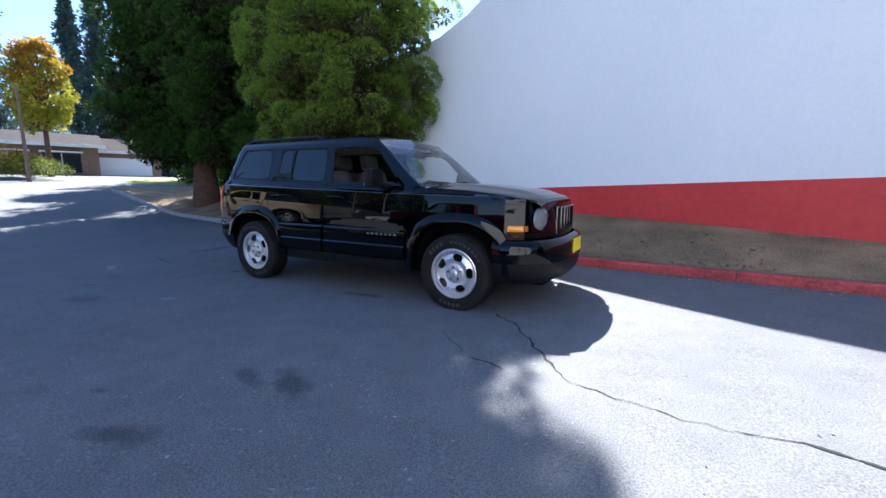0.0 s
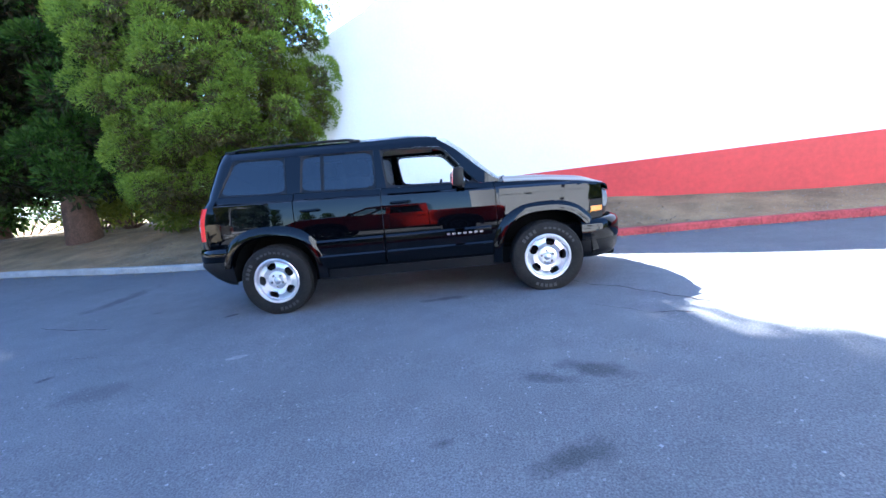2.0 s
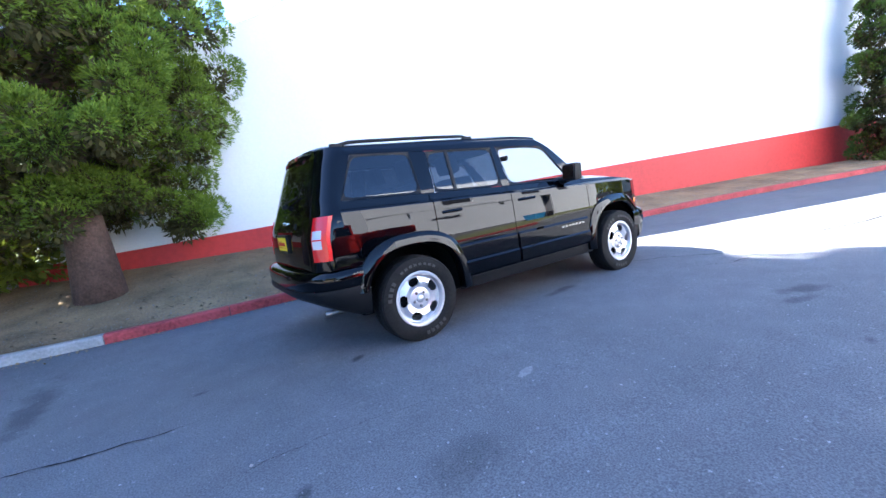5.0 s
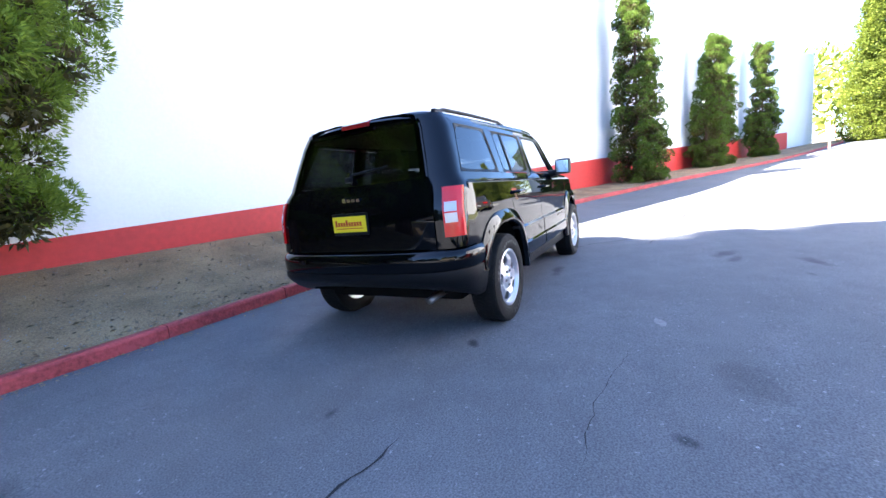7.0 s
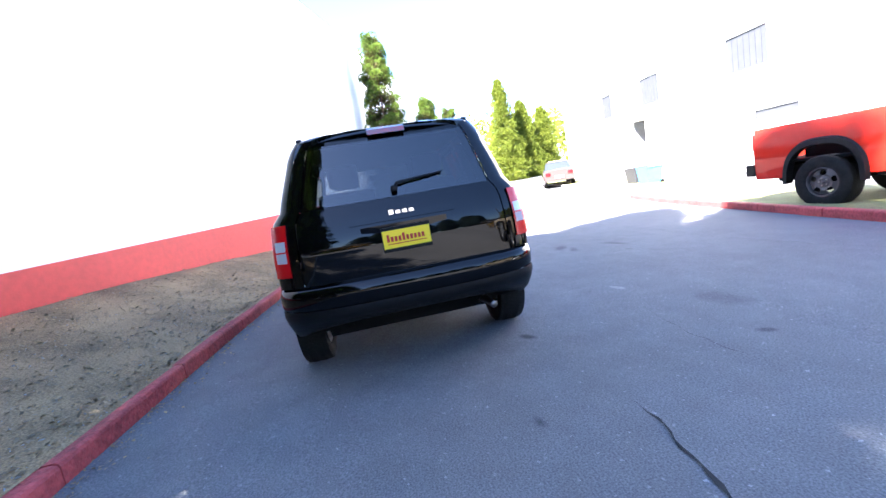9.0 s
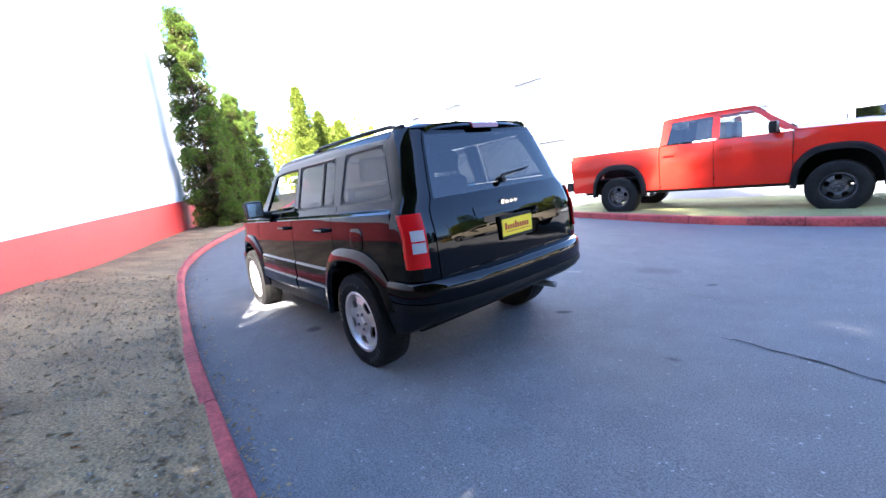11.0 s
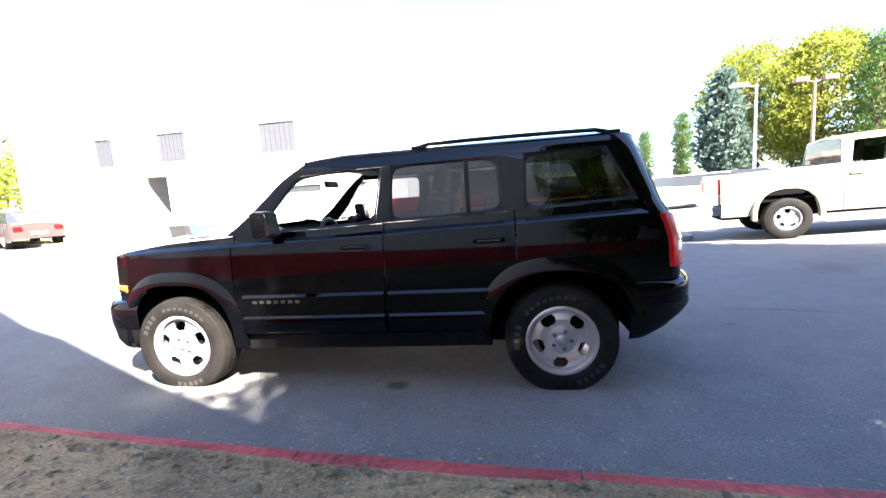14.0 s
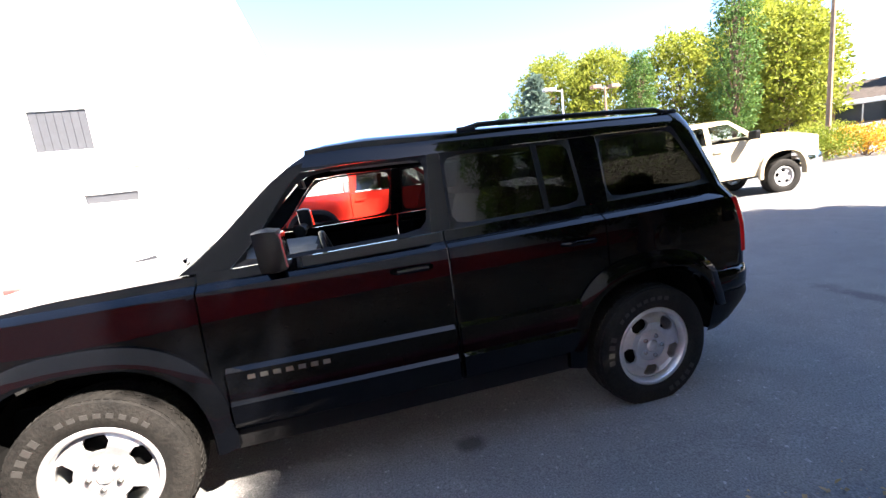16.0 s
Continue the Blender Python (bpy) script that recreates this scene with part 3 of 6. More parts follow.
for at, h, r, seed, lean, label in (((12.8, -1.1, 0.42), 8.0, 0.82, 11, (0, 0), "slim young conifer with a sunlit top against the white wall"), ((20.4, -3.75, 0.5), 7.2, 0.72, 12, (0.3, -0.7), "slim young conifer with a leaning top beside the kerb"),
                                    ((22.0, -4.4, 0.55), 7.1, 0.68, 13, (0.2, -0.3), "slim young conifer with two sunlit leaders"), ((28.3, -7.3, 0.8), 7.5, 0.8, 14, (0, 0), "slim young conifer near the end of the red band")):
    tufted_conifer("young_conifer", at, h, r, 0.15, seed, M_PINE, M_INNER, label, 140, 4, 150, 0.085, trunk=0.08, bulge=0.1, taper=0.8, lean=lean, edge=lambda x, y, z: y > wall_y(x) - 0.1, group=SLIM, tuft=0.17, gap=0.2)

# tall firs beyond the houses
FIRS = "tall dark firs beyond the houses"
for k, (x, y, h, r) in enumerate(((-64.0, 21.2, 24.5, 3.0), (-65.0, 24.4, 28.0, 3.1), (-70.0, 31.0, 30.0, 3.4), (-63.8, 13.4, 26.0, 2.8), (-72.0, 19.5, 19.0, 3.0), (-60.0, 25.6, 14.0, 3.6), (-61.0, 30.0, 14.0, 4.0))):
    conifer("fir_tree", (x, y, 0), h, r, 2.0, 40 + k, M_FIR, "tall dark fir tree far off", 260, 30, 0.42, trunk=0.3, top=0.05, bulge=0.12, ragged=0.9, taper=0.9, group=FIRS)


# ---- the black suv ----
def paint_mat(name, color, rough=0.02, coat=1.0, flake=0.0):
    m = bpy.data.materials.new(name)
    m.use_nodes = True
    t = m.node_tree
    n, l = t.nodes, t.links
    b = n["Principled BSDF"]
    b.inputs["Base Color"].default_value = (*color, 1)
    b.inputs["Roughness"].default_value = 0.4
    b.inputs["Specular IOR Level"].default_value = 0.0
    b.inputs["Coat IOR"].default_value = 1.36
    b.inputs["Coat Weight"].default_value, b.inputs["Coat Roughness"].default_value = coat, rough
    c, tex, mr = n.new("ShaderNodeTexCoord"), n.new("ShaderNodeTexNoise"), n.new("ShaderNodeMapRange")
    tex.inputs["Scale"].default_value, tex.inputs["Detail"].default_value = 7, 6
    mr.inputs["From Min"].default_value, mr.inputs["From Max"].default_value = 0.35, 0.75
    mr.inputs["To Min"].default_value, mr.inputs["To Max"].default_value = rough * 0.5, rough * 1.8
    l.new(c.outputs["Object"], tex.inputs["Vector"])
    l.new(tex.outputs["Fac"], mr.inputs["Value"])
    l.new(mr.outputs["Result"], b.inputs["Coat Roughness"])
    return m


def glass_mat(name, through, gloss=0.01, sheen=0.07):
    """A thin pane: see-through by a tint, with a mirror sheen that grows at a slant."""
    m = bpy.data.materials.new(name)
    m.use_nodes = True
    t = m.node_tree
    n, l = t.nodes, t.links
    n.remove(n["Principled BSDF"])
    tr, gl, mx, lw = n.new("ShaderNodeBsdfTransparent"), n.new("ShaderNodeBsdfGlossy"), n.new("ShaderNodeMixShader"), n.new("ShaderNodeLayerWeight")
    tr.inputs["Color"].default_value = (*through, 1)
    gl.inputs["Roughness"].default_value = gloss
    up, fr = n.new("ShaderNodeMath"), n.new("ShaderNodeMath")
    up.operation, fr.operation = "POWER", "MULTIPLY_ADD"
    up.inputs[1].default_value = 5
    fr.inputs[1].default_value, fr.inputs[2].default_value = 0.9, sheen
    l.new(lw.outputs["Facing"], up.inputs[0])
    l.new(up.outputs[0], fr.inputs[0])
    l.new(fr.outputs[0], mx.inputs[0])
    l.new(tr.outputs[0], mx.inputs[1])
    l.new(gl.outputs[0], mx.inputs[2])
    l.new(mx.outputs[0], n["Material Output"].inputs["Surface"])
    return m


M_BLACK = paint_mat("black_car_paint", (0.0012, 0.0014, 0.002))
M_TRIM = mat("black_plastic_trim", (0.006, 0.006, 0.0065), 0.45, var=0.2, scale=9, fine=150, bump=0.12, bump_scale=300, spec=0.2)
M_RUBBER = mat("tyre_rubber", (0.007, 0.0068, 0.0065), 0.7, var=0.3, scale=8, fine=60, bump=0.2, bump_scale=90, tint=(0.012, 0.011, 0.010), spec=0.18)
M_RIM = mat("silver_wheel_paint", (0.62, 0.62, 0.63), 0.32, metal=0.75, var=0.08, scale=12, fine=60)
M_CHROME = plain("chrome", (0.75, 0.75, 0.76), 0.12, 1.0)
M_STEEL = plain("sooty_steel", (0.25, 0.24, 0.23), 0.4, 1.0)
# underside black; also on the bay sheet and slot blocks that imitate shade
M_DARK = plain("dark_parts_and_shade", (0.008, 0.008, 0.008), 0.95)
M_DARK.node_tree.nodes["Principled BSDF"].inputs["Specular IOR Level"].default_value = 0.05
M_TINT = glass_mat("privacy_glass", (0.085, 0.092, 0.097))
M_CLEAR = glass_mat("clear_glass", (0.78, 0.82, 0.80))
M_TAIL = plain("red_lens", (0.6, 0.005, 0.007), 0.25, coat=0.3)
M_LENS = plain("clear_lens", (0.46, 0.43, 0.44), 0.1, coat=1.0)
M_BRAKE = plain("dark_red_lens", (0.22, 0.008, 0.01), 0.2, coat=1.0)
M_HEADLAMP = plain("headlamp_glass", (0.13, 0.14, 0.15), 0.06, coat=1.0)
M_AMBER = plain("amber_lens", (0.85, 0.28, 0.02), 0.15, coat=1.0)
M_YELLOW = plain("yellow_plate", (0.85, 0.62, 0.02), 0.4)
M_PLATE_RED = plain("plate_red_ink", (0.45, 0.03, 0.02), 0.5)
M_CABIN = mat("grey_cabin_trim", (0.10, 0.095, 0.088), 0.85, var=0.2, scale=8, fine=80)
M_LINER = mat("pale_headliner", (0.42, 0.40, 0.36), 0.9, var=0.1, scale=8, fine=80)

WB = 2.635 / 2
PLAN = [(-2.15, 0.80), (-2.0, 0.818), (-1.8, 0.836), (-1.3, 0.85), (-0.5, 0.852), (0.3, 0.85), (1.0, 0.838), (1.5, 0.812), (1.75, 0.775), (1.95, 0.69), (2.1, 0.56)]
UPRIGHT = [(0.25, 0.955), (0.36, 0.984), (0.50, 0.997), (0.60, 1.001), (0.70, 1.002), (0.80, 0.9995), (0.90, 0.993), (1.0, 0.983), (1.047, 0.976), (1.052, 0.969), (1.074, 0.922), (1.10, 0.910), (1.14, 0.897), (1.49, 0.787), (1.54, 0.755), (1.58, 0.715)]


def side_y(x, z):
    return lerp(PLAN, x) * lerp(UPRIGHT, z + 0.028 * x * (1 - sm(1.2, 1.5, z)))


def patch_at(c, nx, nz, side, off=0.0):
    """Points of a four-cornered patch (x, z: low front, low rear, high rear, high front) laid on the side of the body."""
    rows = []
    for j in range(nz + 1):
        v = j / nz
        row = []
        for i in range(nx + 1):
            u = i / nx
            x = (c[0][0] * (1 - u) + c[1][0] * u) * (1 - v) + (c[3][0] * (1 - u) + c[2][0] * u) * v
            z = (c[0][1] * (1 - u) + c[1][1] * u) * (1 - v) + (c[3][1] * (1 - u) + c[2][1] * u) * v
            row.append(Vector((x, side * (side_y(x, z) + off), z)))
        rows.append(row)
    return rows


def add_sheet(bm, rows, depth=0.02, side=1):
    """A sheet of rows of points with its rim turned inwards."""
    vs = [[bm.verts.new(p) for p in row] for row in rows]
    for a, b in zip(vs, vs[1:]):
        for i in range(len(a) - 1):
            bm.faces.new((a[i], a[i + 1], b[i + 1], b[i]))
    if depth:
        rim = vs[0] + [r[-1] for r in vs[1:]] + vs[-1][-2::-1] + [r[0] for r in vs[-2:0:-1]]
        inner = [bm.verts.new(v.co + (depth if isinstance(depth, Vector) else Vector((0, -side * depth, 0)))) for v in rim]
        for i in range(len(rim)):
            bm.faces.new((rim[i], rim[(i + 1) % len(rim)], inner[(i + 1) % len(rim)], inner[i]))
    return vs


def turn_out(bm, way):
    """Turns every face of a sheet to look the given way."""
    bm.normal_update()
    for f in bm.faces:
        if f.normal.dot(way) < 0:
            f.normal_flip()


def side_panel(name, parent, side, xs, lo, hi, mats, nz=14, off=0.0, depth=0.02, label=""):
    """A panel over stations xs between the lines lo(x) and hi(x)."""
    bm = bmesh.new()
    cols = []
    for x in xs:
        top = hi(x)
        if top > 0.9:
            c0 = min(1.047 - 0.028 * x, top - 0.03)
            zs = [lo(x) + (c0 - lo(x)) * j / nz for j in range(nz + 1)] + [min(1.052 - 0.028 * x, top - 0.026), min(1.074 - 0.028 * x, top - 0.008), top]
        else:
            zs = [lo(x) + (top - lo(x)) * j / nz for j in range(nz + 1)]
        cols.append([Vector((x, side * (side_y(x, z) + off), z)) for z in zs])
    rows = [list(row) for row in zip(*cols)]
    add_sheet(bm, rows, depth, side)
    bmesh.ops.recalc_face_normals(bm, faces=bm.faces)
    return part(name, bm, mats, parent, label, smooth=False)


def smooth_panel(ob, angle=24):
    me = ob.data
    me.polygons.foreach_set("use_smooth", [True] * len(me.polygons))
    bm = bmesh.new()
    bm.from_mesh(me)
    for e in bm.edges:
        if len(e.link_faces) == 2 and e.calc_face_angle(0) > radians(angle):
            e.smooth = False
    bm.to_mesh(me)
    bm.free()
    return ob


def arch(x, cx, a=0.43, b=0.44, n=2.6):
    d = min(1, abs(x - cx) / a)
    return 0.335 + b * (1 - d ** n) ** (1 / n)


def sill_line(x):
    for cx in (WB, -WB):
        if abs(x - cx) < 0.43:
            return arch(x, cx)
    return 0.37


def glass_low(x):
    return 1.118 - 0.033 * x


def hood_edge(x):
    return lerp([(0.8, 1.088), (1.0, 1.08), (1.4, 1.06), (1.75, 1.02), (1.93, 0.985), (2.1, 0.95)], x)


def tail_0(z):
    return lerp([(0.70, -2.09), (0.95, -2.08), (1.08, -2.04), (1.14, -2.012), (1.56, -1.865), (1.62, -1.845)], z)


def tail_x(y, z):
    """The back of the body: flat across the middle, rounded into the sides."""
    front = tail_0(z) + 0.18
    a = min(1.0, abs(y) / side_y(front, z))
    t = max(0.0, (a - 0.62) / 0.38)
    return front - 0.18 * (1 - t ** 2.3) ** (1 / 2.3) + 0.03 * a * a * (1 - t)


def corner_row(z, a0, side, off=0.0, wrap_to=None):
    """Points round the rear corner at height z, from the share a0 of the half width to the side."""
    front = tail_0(z) + 0.18
    w = side_y(front, z)
    row = []
    for i in range(13):
        a = a0 + (1 - a0) * math.sin(math.pi / 2 * i / 12)
        row.append(Vector((tail_x(a * w, z) - off * (1 - i / 14), side * (a * w + off * i / 12), z)))
    if wrap_to is not None and wrap_to > front + 0.005:
        row.append(Vector((wrap_to, side * (side_y(wrap_to, z) + off), z)))
    else:
        row.append(row[-1] + Vector((0.004, 0, 0)))
    return row


suv = thing("suv", "black compact suv with silver wheels parked on the asphalt", "car")


def stations(a, b, step=0.05):
    xs = steps(a, b, step)
    for cx in (WB, -WB):
        for e in (cx - 0.43, cx + 0.43, cx - 0.4299, cx + 0.4299, cx - 0.415, cx + 0.415, cx - 0.42, cx + 0.42):
            if min(a, b) < e < max(a, b):
                xs.append(e)
    return sorted(set(xs))


for side in (1, -1):
    # wings, doors and quarters
    smooth_panel(side_panel("front_wing", suv, side, stations(0.865, 1.90, 0.04), lambda x: max(sill_line(x), 0.6 * (x > 1.76)), hood_edge, M_BLACK))
    fd = smooth_panel(side_panel("front_door", suv, side, stations(-0.217, 0.857), lambda x: 0.40, lambda x: glass_low(x) if x < 0.72 else glass_low(0.72) + (x - 0.72) * 0.02, M_BLACK, nz=18))
    rd = smooth_panel(side_panel("rear_door", suv, side, stations(-1.06, -0.225), lambda x: max(0.40, sill_line(x) + 0.03), glass_low, M_BLACK, nz=18))
    smooth_panel(side_panel("rear_quarter", suv, side, stations(-1.835, -1.068, 0.04), lambda x: max(0.66 if x < -1.747 else 0.3, sill_line(x)), glass_low, M_BLACK))
    smooth_panel(side_panel("sill", suv, side, stations(-0.885, 0.885), lambda x: 0.30, lambda x: 0.395, M_TRIM, nz=3, off=-0.012))
    for door, a, b in ((fd, -0.205, 0.80), (rd, -0.88, -0.235)):
        bm = bmesh.new()
        add_sheet(bm, [[Vector((x, side * (side_y(x, z) + off), z)) for x in steps(a, b, 0.08)] for z, off in ((0.69, 0.0), (0.672, 0.017), (0.60, 0.019), (0.545, 0.019), (0.53, 0.034), (0.45, 0.034), (0.425, 0.026), (0.41, 0.0))], 0.02, side)
        bmesh.ops.recalc_face_normals(bm, faces=bm.faces)
        smooth_panel(part("side_moulding", bm, M_BLACK, door), 20)
    # pillars and roof rail
    for nm, c in (("a_pillar", ((0.925, 1.095), (0.725, 1.097), (0.31, 1.478), (0.285, 1.553))),
                  ("b_pillar", ((-0.165, 1.127), (-0.262, 1.13), (-0.268, 1.492), (-0.205, 1.487))),
                  ("c_pillar", ((-0.995, 1.155), (-1.125, 1.158), (-1.135, 1.502), (-0.975, 1.498))),
                  ("d_pillar", ((-1.80, 1.165), (tail_0(1.165) + 0.18, 1.165), (tail_0(1.575) + 0.18, 1.575), (-1.64, 1.514))),
                  ("cant_rail", ((0.31, 1.478), (-1.64, 1.514), (-1.70, 1.578), (0.285, 1.558)))):
        bm = bmesh.new()
        add_sheet(bm, patch_at(c, 24 if nm == "cant_rail" else 4, 8, side), 0.03, side)
        bmesh.ops.recalc_face_normals(bm, faces=bm.faces)
        smooth_panel(part(nm, bm, M_BLACK, suv))
    # window frames and panes
    FRONT = ((0.72, 1.098), (-0.165, 1.127), (-0.205, 1.487), (0.312, 1.476))
    REAR = ((-0.262, 1.130), (-0.995, 1.155), (-0.975, 1.497), (-0.268, 1.491))
    QUARTER = ((-1.125, 1.158), (-1.80, 1.181), (-1.64, 1.513), (-1.135, 1.502))
    for nm, c, owner, pane in (("window", FRONT, fd, None), ("window", REAR, rd, M_TINT), ("quarter_window", QUARTER, suv, M_TINT)):
        mid = (sum(p[0] for p in c) / 4, sum(p[1] for p in c) / 4)
        bm = bmesh.new()
        outer = patch_at(c, 8, 8, side, 0.003)
        ins = [tuple(p[k] + (mid[k] - p[k]) * f for k, f in ((0, 0.016 / abs(mid[0] - p[0])), (1, 0.016 / abs(mid[1] - p[1])))) for p in c]
        rim = lambda r: r[0] + [q[-1] for q in r[1:]] + r[-1][-2::-1] + [q[0] for q in r[-2:0:-1]]
        o = [bm.verts.new(p) for p in rim(outer)]
        i = []
        for k, q in enumerate(rim([[(a / 8, b / 8) for a in range(9)] for b in range(9)])):
            # round the corners of the opening
            u, v = (2 * q[0] - 1), (2 * q[1] - 1)
            f = (abs(u) ** 9 + abs(v) ** 9) ** (-1 / 9)
            u, v = (u * f + 1) / 2, (v * f + 1) / 2
            x = (ins[0][0] * (1 - u) + ins[1][0] * u) * (1 - v) + (ins[3][0] * (1 - u) + ins[2][0] * u) * v
            z = (ins[0][1] * (1 - u) + ins[1][1] * u) * (1 - v) + (ins[3][1] * (1 - u) + ins[2][1] * u) * v
            i.append(bm.verts.new((x, side * (side_y(x, z) - 0.006), z)))
        for k in range(len(o)):
            bm.faces.new((o[k], o[(k + 1) % len(o)], i[(k + 1) % len(o)], i[k]))
        bmesh.ops.recalc_face_normals(bm, faces=bm.faces)
        fr = part("window_frame", bm, M_TRIM, owner)
        if pane:
            bm = bmesh.new()
            add_sheet(bm, patch_at(ins, 8, 8, side, -0.008), 0)
            turn_out(bm, Vector((0, side, 0)))
            p = part(nm, bm, pane, owner, "dark tinted glass", smooth=True)
    bm = bmesh.new()
    add_sheet(bm, patch_at(((-0.765, 1.148), (-0.795, 1.149), (-0.785, 1.494), (-0.755, 1.494)), 2, 6, side, 0.0), 0.02, side)
    part("window_bar", bm, M_TRIM, rd)
    # handles
    for door, hx in ((fd, -0.04), (rd, -0.90)):
        y = side_y(hx, 0.985)
        bm = bmesh.new()
        add_tube(bm, [(hx - 0.09, y, 0.983), (hx - 0.07, y + 0.035, 0.986), (hx + 0.07, y + 0.035, 0.986), (hx + 0.09, y, 0.983)], 0.013, 8)
        for v in bm.verts:
            v.co.y *= side
        part("door_handle", bm, M_BLACK, door)
    # lettering bars on the front door
    for k in range(7):
        x = 0.70 - 0.052 * k if side == -1 else 0.39 + 0.052 * k
        y = side_y(x, 0.66) + 0.018
        part("badge_bar", box((x - 0.015, min(side * y, side * (y + 0.004)), 0.634), (x + 0.015, max(side * y, side * (y + 0.004)), 0.653)), M_STEEL, fd)
    # flares
    for cx in (WB, -WB):
        bm = bmesh.new()
        ring = []
        for k in range(41):
            th = math.pi * k / 40
            sx, sz = math.copysign(abs(math.cos(th)) ** (2 / 2.6), math.cos(th)), abs(math.sin(th)) ** (2 / 2.6)
            ring.append([])
            for a, b, off in ((0.425, 0.435, -0.05), (0.425, 0.435, 0.018), (0.437, 0.45, 0.036), (0.47, 0.485, 0.034), (0.515, 0.535, 0.008), (0.517, 0.537, -0.02)):
                x = cx + sx * a
                z = 0.335 + sz * b
                base = max(side_y(max(-1.75, min(1.7, x)), 0.6), side_y(max(-1.75, min(1.7, x)), z) - 0.0)
                ring[-1].append(bm.verts.new((x, side * (base + off), max(z if k not in (0, 40) else 0.33, 0.5 if x < -1.66 else 0.36 if x > 1.6 else 0.0))))
        for a, b in zip(ring, ring[1:]):
            for i in range(5):
                bm.faces.new((a[i], a[i + 1], b[i + 1], b[i]))
        bmesh.ops.recalc_face_normals(bm, faces=bm.faces)
        smooth_panel(part("wheel_arch_flare", bm, M_BLACK, suv), 40)
        bm = bmesh.new()
        add_sheet(bm, [[Vector((cx + s * 0.44, side * y, max(z, 0.46 if cx < 0 and s < -0.9 else 0))) for y in (0.82, 0.40)] for s, z in [(math.copysign(abs(math.cos(math.pi * k / 16)) ** 0.77, math.cos(math.pi * k / 16)), 0.325 + 0.455 * abs(math.sin(math.pi * k / 16)) ** 0.77) for k in range(17)]], 0)
        add_box(bm, (cx - 0.46, side * 0.42 - 0.01, 0.345), (cx + 0.46, side * 0.42 + 0.01, 0.79))
        part("wheel_well", bm, M_DARK, suv)
        for e in (-0.455, 0.455):
            part("splash_guard", box((cx + e - 0.012, min(side * 0.44, side * 0.80), 0.31 if cx + e > -1.7 else 0.33), (cx + e + 0.012, max(side * 0.44, side * 0.80), 0.66)), M_DARK, suv)
    # rear corner and lamp
    bm = bmesh.new()
    add_sheet(bm, [corner_row(z, 0.80, side, 0.0, -1.834 if z < 1.165 else None) for z in [0.70 + 0.465 * k / 8 for k in range(9)] + [1.165 + 0.42 * k / 8 for k in range(1, 9)]], 0)
    bmesh.ops.recalc_face_normals(bm, faces=bm.faces)
    smooth_panel(part("rear_corner", bm, M_BLACK, suv))
    bm = bmesh.new()
    add_sheet(bm, [corner_row(0.775 + 0.315 * j / 8, 0.87, side, 0.013)[:9] for j in range(9)], Vector((0.03, 0, 0)))
    bmesh.ops.recalc_face_normals(bm, faces=bm.faces)
    lamp = smooth_panel(part("tail_lamp", bm, M_TAIL, suv, "red tail lamp with clear reversing lens"))
    bm = bmesh.new()
    for z0 in (0.865, 0.935):
        add_sheet(bm, [corner_row(z, 0.885, side, 0.017)[:6] for z in (z0, z0 + 0.06)], Vector((0.004, 0, 0)))
    bmesh.ops.recalc_face_normals(bm, faces=bm.faces)
    part("reversing_lens", bm, M_LENS, lamp)
    # mirrors
    bm = bmesh.new()
    add_box(bm, (0.462, side * 0.93 - 0.088, 1.085), (0.57, side * 0.93 + 0.088, 1.255), 0.045)
    add_tube(bm, [(0.56, side * 0.70, 1.09), (0.54, side * 0.80, 1.10), (0.53, side * 0.88, 1.115)], [0.05, 0.04, 0.035], 8)
    mir = smooth_panel(part("door_mirror", bm, M_TRIM, suv, "black plastic door mirror"), 50)
    part("mirror_glass", box((0.459, side * 0.93 - 0.068, 1.105), (0.466, side * 0.93 + 0.068, 1.235)), M_CHROME, mir)
    # roof rail
    bm = bmesh.new()
    rail = lambda x: side * (side_y(x, 1.56) - 0.055)
    xs = [-0.36, -0.42, -0.52, -0.8, -1.1, -1.4, -1.60, -1.70, -1.76]
    add_tube(bm, [(x, rail(x), 1.622 - 0.008 * ((x + 1.05) / 0.7) ** 2 - (0.055 if k in (0, len(xs) - 1) else 0.02 if k in (1, len(xs) - 2) else 0)) for k, x in enumerate(xs)], [0.010] + [0.014] * (len(xs) - 2) + [0.012], 8)
    for x in (-0.45, -1.70):
        add_box(bm, (x - 0.05, rail(x) - 0.018, 1.575), (x + 0.05, rail(x) + 0.018, 1.612), 0.01)
    part("roof_rail", bm, M_TRIM, suv, "black roof rail", smooth=True)

# fuel flap on the left quarter
bm = bmesh.new()
ring = [(-1.43 + 0.085 * math.copysign(abs(math.cos(a)) ** 0.6, math.cos(a)), 0.935 + 0.075 * math.copysign(abs(math.sin(a)) ** 0.6, math.sin(a))) for a in [2 * math.pi * k / 32 for k in range(32)]]
rims = [[bm.verts.new((-1.43 + (x + 1.43) * f, side_y(-1.43 + (x + 1.43) * f, 0.935 + (z - 0.935) * f) + o, 0.935 + (z - 0.935) * f)) for x, z in ring] for f, o in ((1.0, -0.002), (0.985, 0.004), (0.95, 0.005), (0.5, 0.005))]
for p, q in zip(rims, rims[1:]):
    for k in range(32):
        bm.faces.new((p[k], p[(k + 1) % 32], q[(k + 1) % 32], q[k]))
bm.faces.new(rims[-1])
turn_out(bm, Vector((0, 1, 0)))
smooth_panel(part("fuel_flap", bm, M_BLACK, suv), 30)

# roof, bonnet, screens
bm = bmesh.new()
rows = []
